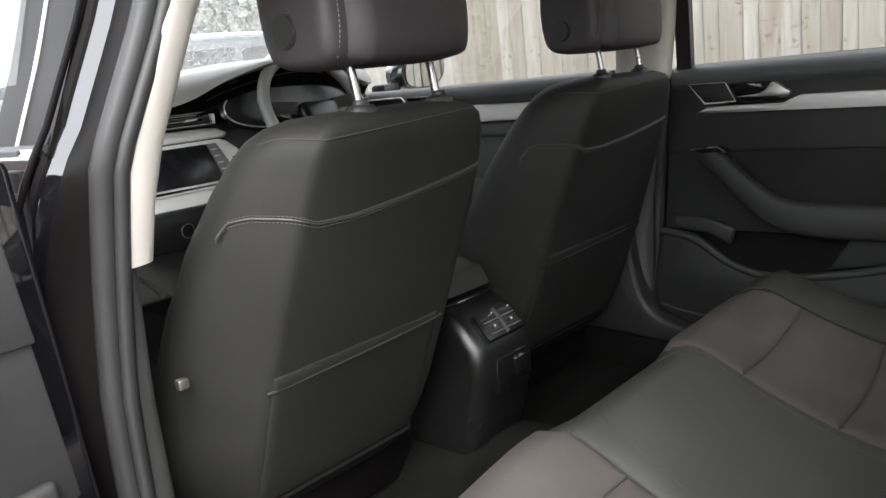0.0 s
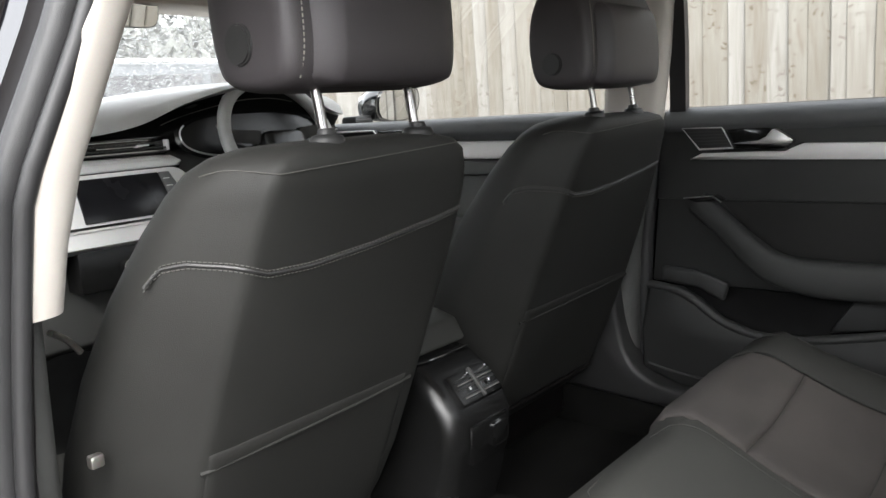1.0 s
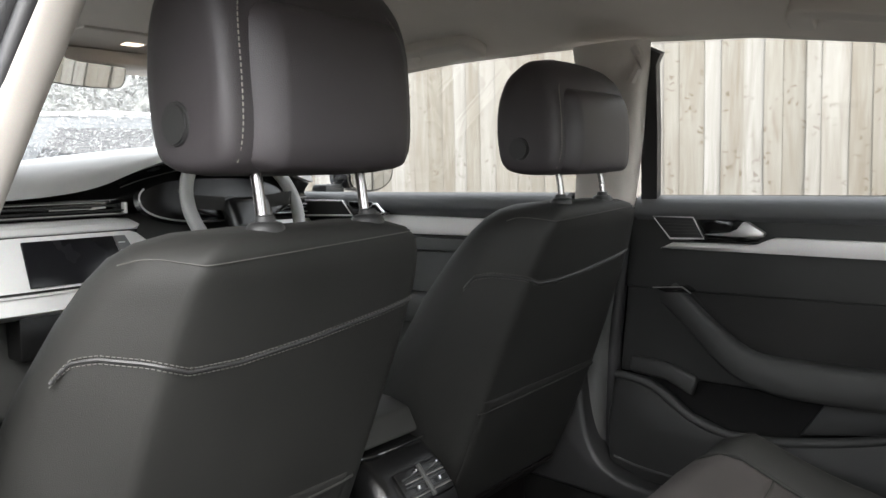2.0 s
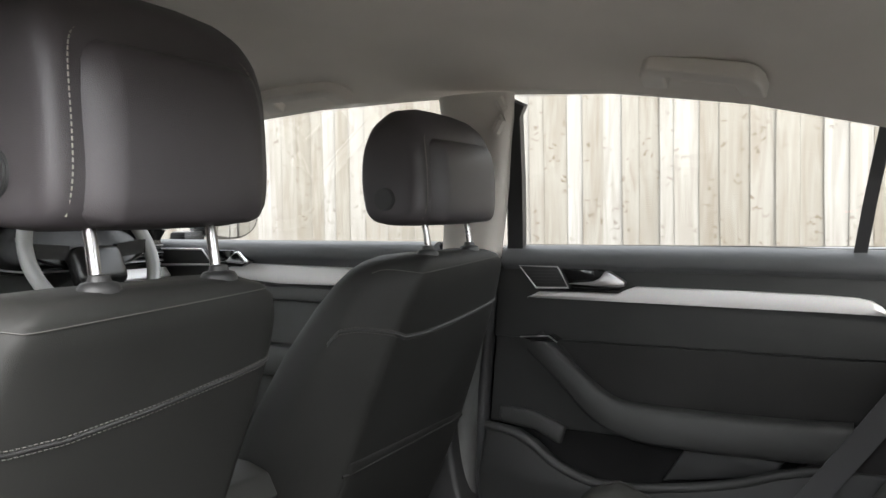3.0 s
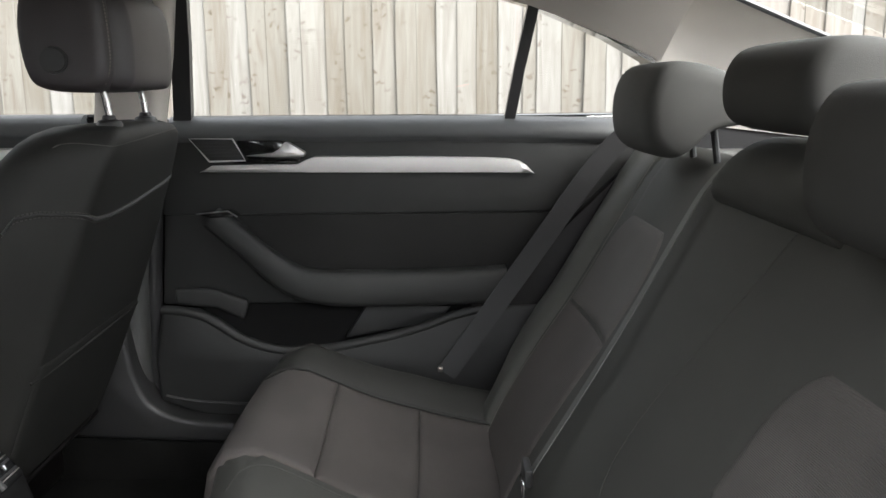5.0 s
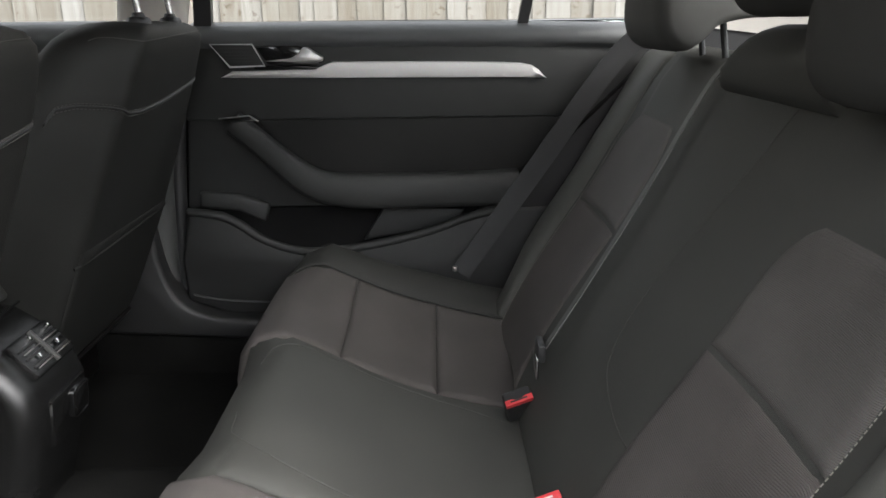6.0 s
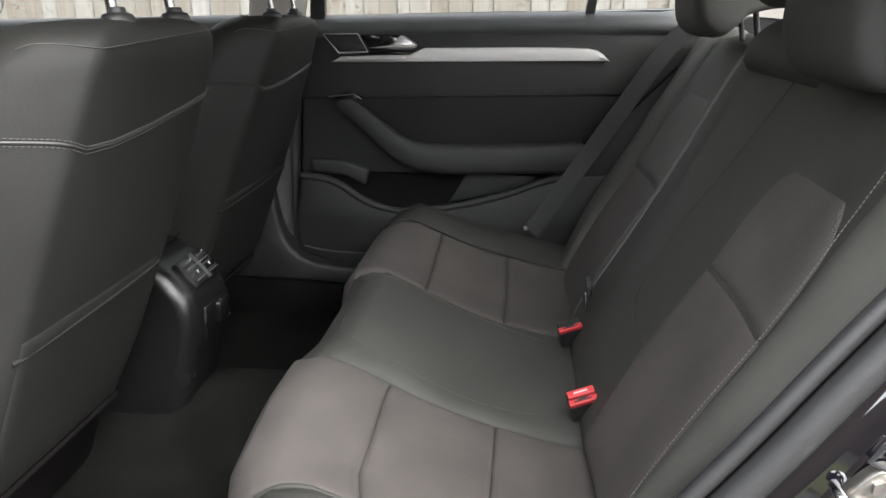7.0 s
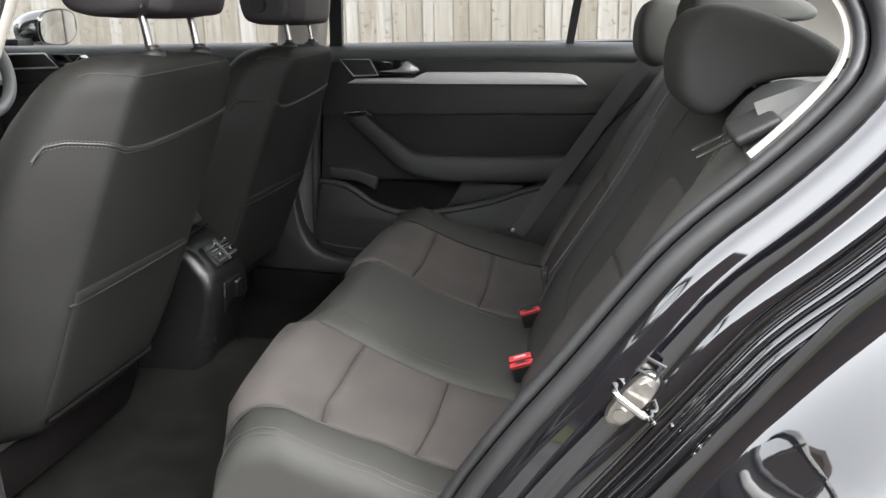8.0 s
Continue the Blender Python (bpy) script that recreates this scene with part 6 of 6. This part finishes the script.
# ---- fence ----
fence = thing("fence", (2.12, 2.0, GROUND), "weathered close-board timber fence beside the car", "fence", kind="structure")
rnd = random.Random(11)
meshes = []
for k in range(6):
    w = 0.104 + 0.008 * rnd.random()
    bm = bmesh.new()
    wob = [rnd.uniform(-0.002, 0.002) for _ in range(9)]
    rings = []
    for i in range(9):
        z = 1.95 * i / 8
        rings.append([Vector((0, -w / 2 + wob[i], z)), Vector((-0.004, -w / 2 + wob[i] + 0.003, z)), Vector((-0.011, w / 2 + wob[i] - 0.003, z)), Vector((-0.010, w / 2 + wob[i], z)), Vector((0, w / 2 + wob[i], z))])
    loft(rings, bm=bm)
    bmesh.ops.recalc_face_normals(bm, faces=bm.faces)
    me = bpy.data.meshes.new("board")
    bm.to_mesh(me)
    bm.free()
    me.materials.append(WOOD)
    meshes.append(me)
y, k = -1.9, 0
while y < 4.55:
    ob = new("board", meshes[rnd.randrange(6)])
    ob.parent = fence
    ob.location = (2.10 - fence.location.x + rnd.uniform(-0.004, 0.004), y - fence.location.y, rnd.uniform(-0.01, 0.01))
    ob.rotation_euler = (radians(rnd.uniform(-0.35, 0.35)), 0, radians(rnd.uniform(-1.5, 1.5)))
    y += rnd.choice((0.060, 0.070, 0.078, 0.086, 0.094))
for z in (0.35, 1.0, 1.65):
    part("rail", rbox((2.105, -1.95, z + GROUND), (2.16, 4.6, z + 0.08 + GROUND), 0.005), WOOD, fence, "timber arris rail")
for a, b, nm in ((-14.0, -1.95, "fence_run"),):
    bm = bmesh.new()
    y = a
    while y < b:
        rb = [Vector((2.10, y, GROUND)), Vector((2.083, y + 0.125, GROUND)), Vector((2.10, y + 0.125, GROUND))]
        loft([rb, [p + Vector((0, 0, 1.95)) for p in rb]], bm=bm)
        y += 0.125
    tagged(part(nm, bm, WOOD), "weathered close-board timber fence running on", "fence", kind="stuff")


# ---- what stands round the car ----
rnd = random.Random(23)
LEAF = [(-0.5, 0, 0), (0, 0.28, 0.06), (0.5, 0, 0), (0, -0.28, 0.06)]
tagged(part("garden_wall", rbox((-6.9, -16, GROUND), (-6.6, 60, GROUND + 2.1), 0.02), WALL), "plain brown garden wall across the drive", "wall", kind="structure")

tagged(part("house_wall", rbox((-6.9, 7.5, GROUND + 2.1), (-6.6, 60, GROUND + 6.6), 0.02), WALL), "plain brown house wall beyond the drive", "wall", kind="structure")


def verge_at(u, v):
    x, y = -5.9 + 1.0 * u, -14 + 26 * v
    return Vector((x + 0.2 * math.sin(y * 0.5), y, GROUND + 0.012 + 0.05 * math.sin(math.pi * min(1.0, max(0.0, u))) + 0.01 * math.sin(y * 3 + u * 9)))


tagged(part("grass_verge", sheet(verge_at, 12, 80, 0.006), GRASS, smooth=60), "narrow yellow-green grass verge beside the drive", "grass", kind="stuff")

poses = []
for i in range(9000):
    x = rnd.uniform(-1.0, 16)
    z = rnd.random() ** 0.75 * (3.6 + 0.7 * math.sin(x * 0.9) + 0.4 * math.sin(x * 2.3 + 1))
    y = 12.5 + 0.7 * math.sin(x * 1.1 + z) + rnd.uniform(-0.6, 0.6)
    k = rnd.uniform(0.16, 0.36)
    poses.append(Matrix.Translation((x, y, GROUND + z)) @ Euler((rnd.uniform(-1.4, 1.4), rnd.uniform(-1.4, 1.4), rnd.uniform(0, 6.3))).to_matrix().to_4x4() @ Matrix.Diagonal((k, k, k, 1)))
tagged(scatter("far_shrubs", LEAF, [(0, 1, 2, 3)], poses, SHRUB), "grey-green bank of shrubs beyond the parked car", "shrubs", kind="stuff")
tagged(part("shrub_core", rbox((-1, 13.2, GROUND), (16, 13.8, GROUND + 2.9), 0.2), SHRUB), "dark inside of the shrub bank", "shrubs", kind="stuff")


def parked_car(x0, y0, label):
    """A saloon seen side-on through the wet windscreen."""
    car = thing("parked_car", (x0, y0, GROUND), label, "car")
    side = [(-2.2, 0.25), (-2.25, 0.62), (-2.1, 0.90), (-1.9, 1.05), (-1.45, 1.58), (0.7, 1.60), (1.35, 1.10), (2.1, 1.0), (2.25, 0.6), (2.2, 0.25)]
    part("body", prism([(x0 + a, GROUND + b) for a, b in side], "y", y0, y0 + 1.75, 0.06, 3), material("dark_blue_paint", (0.03, 0.034, 0.04), 0.35, coat=0.2), car, "dark blue-grey painted body")
    for a in ([(-1.6, 1.08), (-1.3, 1.48), (-0.3, 1.50), (-0.3, 1.08)], [(-0.22, 1.08), (-0.22, 1.50), (0.62, 1.50), (1.1, 1.10)]):
        part("window", prism([(x0 + p, GROUND + q) for p, q in a], "y", y0 - 0.012, y0 + 0.02, 0.006), SCREEN, car, "dark side glass")
    part("roof_trim", tube([Vector((x0 + a, y0 + 0.01, GROUND + b)) for a, b in ((-1.5, 1.56), (-0.9, 1.60), (0.3, 1.61), (0.75, 1.57))], 0.014, 8), WHITE_TAG, car, "white roof rail")
    for wx in (-1.4, 1.4):
        b = bmesh.new()
        bmesh.ops.create_cone(b, cap_ends=True, segments=28, radius1=0.32, radius2=0.32, depth=0.2, matrix=Matrix.Translation((x0 + wx, y0 + 0.06, GROUND + 0.32)) @ Matrix.Rotation(math.pi / 2, 4, "X"))
        bmesh.ops.bevel(b, geom=[e for e in b.edges if e.calc_face_angle(0) > 0.8], offset=0.03, segments=2, affect="EDGES")
        tyre = part("wheel", b, RUBBER, car, "black tyre")
        b = bmesh.new()
        bmesh.ops.create_cone(b, cap_ends=True, segments=20, radius1=0.21, radius2=0.19, depth=0.03, matrix=Matrix.Translation((x0 + wx, y0 - 0.045, GROUND + 0.32)) @ Matrix.Rotation(math.pi / 2, 4, "X"))
        part("rim", b, SILVER_PAINT, tyre, "silver rim")
    return car


parked_car(3.0, 5.9, "dark blue-grey parked car ahead seen through rain")

TAGM = Matrix.Translation((-0.679, 0.520, 0.352)) @ Matrix.Rotation(radians(-90), 4, "Z") @ Matrix.Rotation(radians(90), 4, "X") @ Matrix.Rotation(radians(48), 4, "Z")
tag = thing("airbag_tag", TAGM.translation, "small black fabric tag with white AIRBAG lettering on the bench side", "label tag")
part("cloth", rbox((-0.030, -0.009, -0.001), (0.030, 0.009, 0.0005), 0.0004, turn=TAGM), HARD_PLASTIC, tag, "black woven cloth")
words = bpy.data.curves.new("lettering", "FONT")
words.body, words.size, words.align_x, words.align_y, words.extrude = "AIRBAG", 0.0125, "CENTER", "CENTER", 0.0002
words.materials.append(WHITE_TAG)
text = new("lettering", words)
text.parent = tag
text.matrix_parent_inverse = Matrix.Translation(-tag.location)
text.matrix_basis = TAGM @ Matrix.Translation((0, 0, 0.0009))
tagged(text, "white printed lettering")
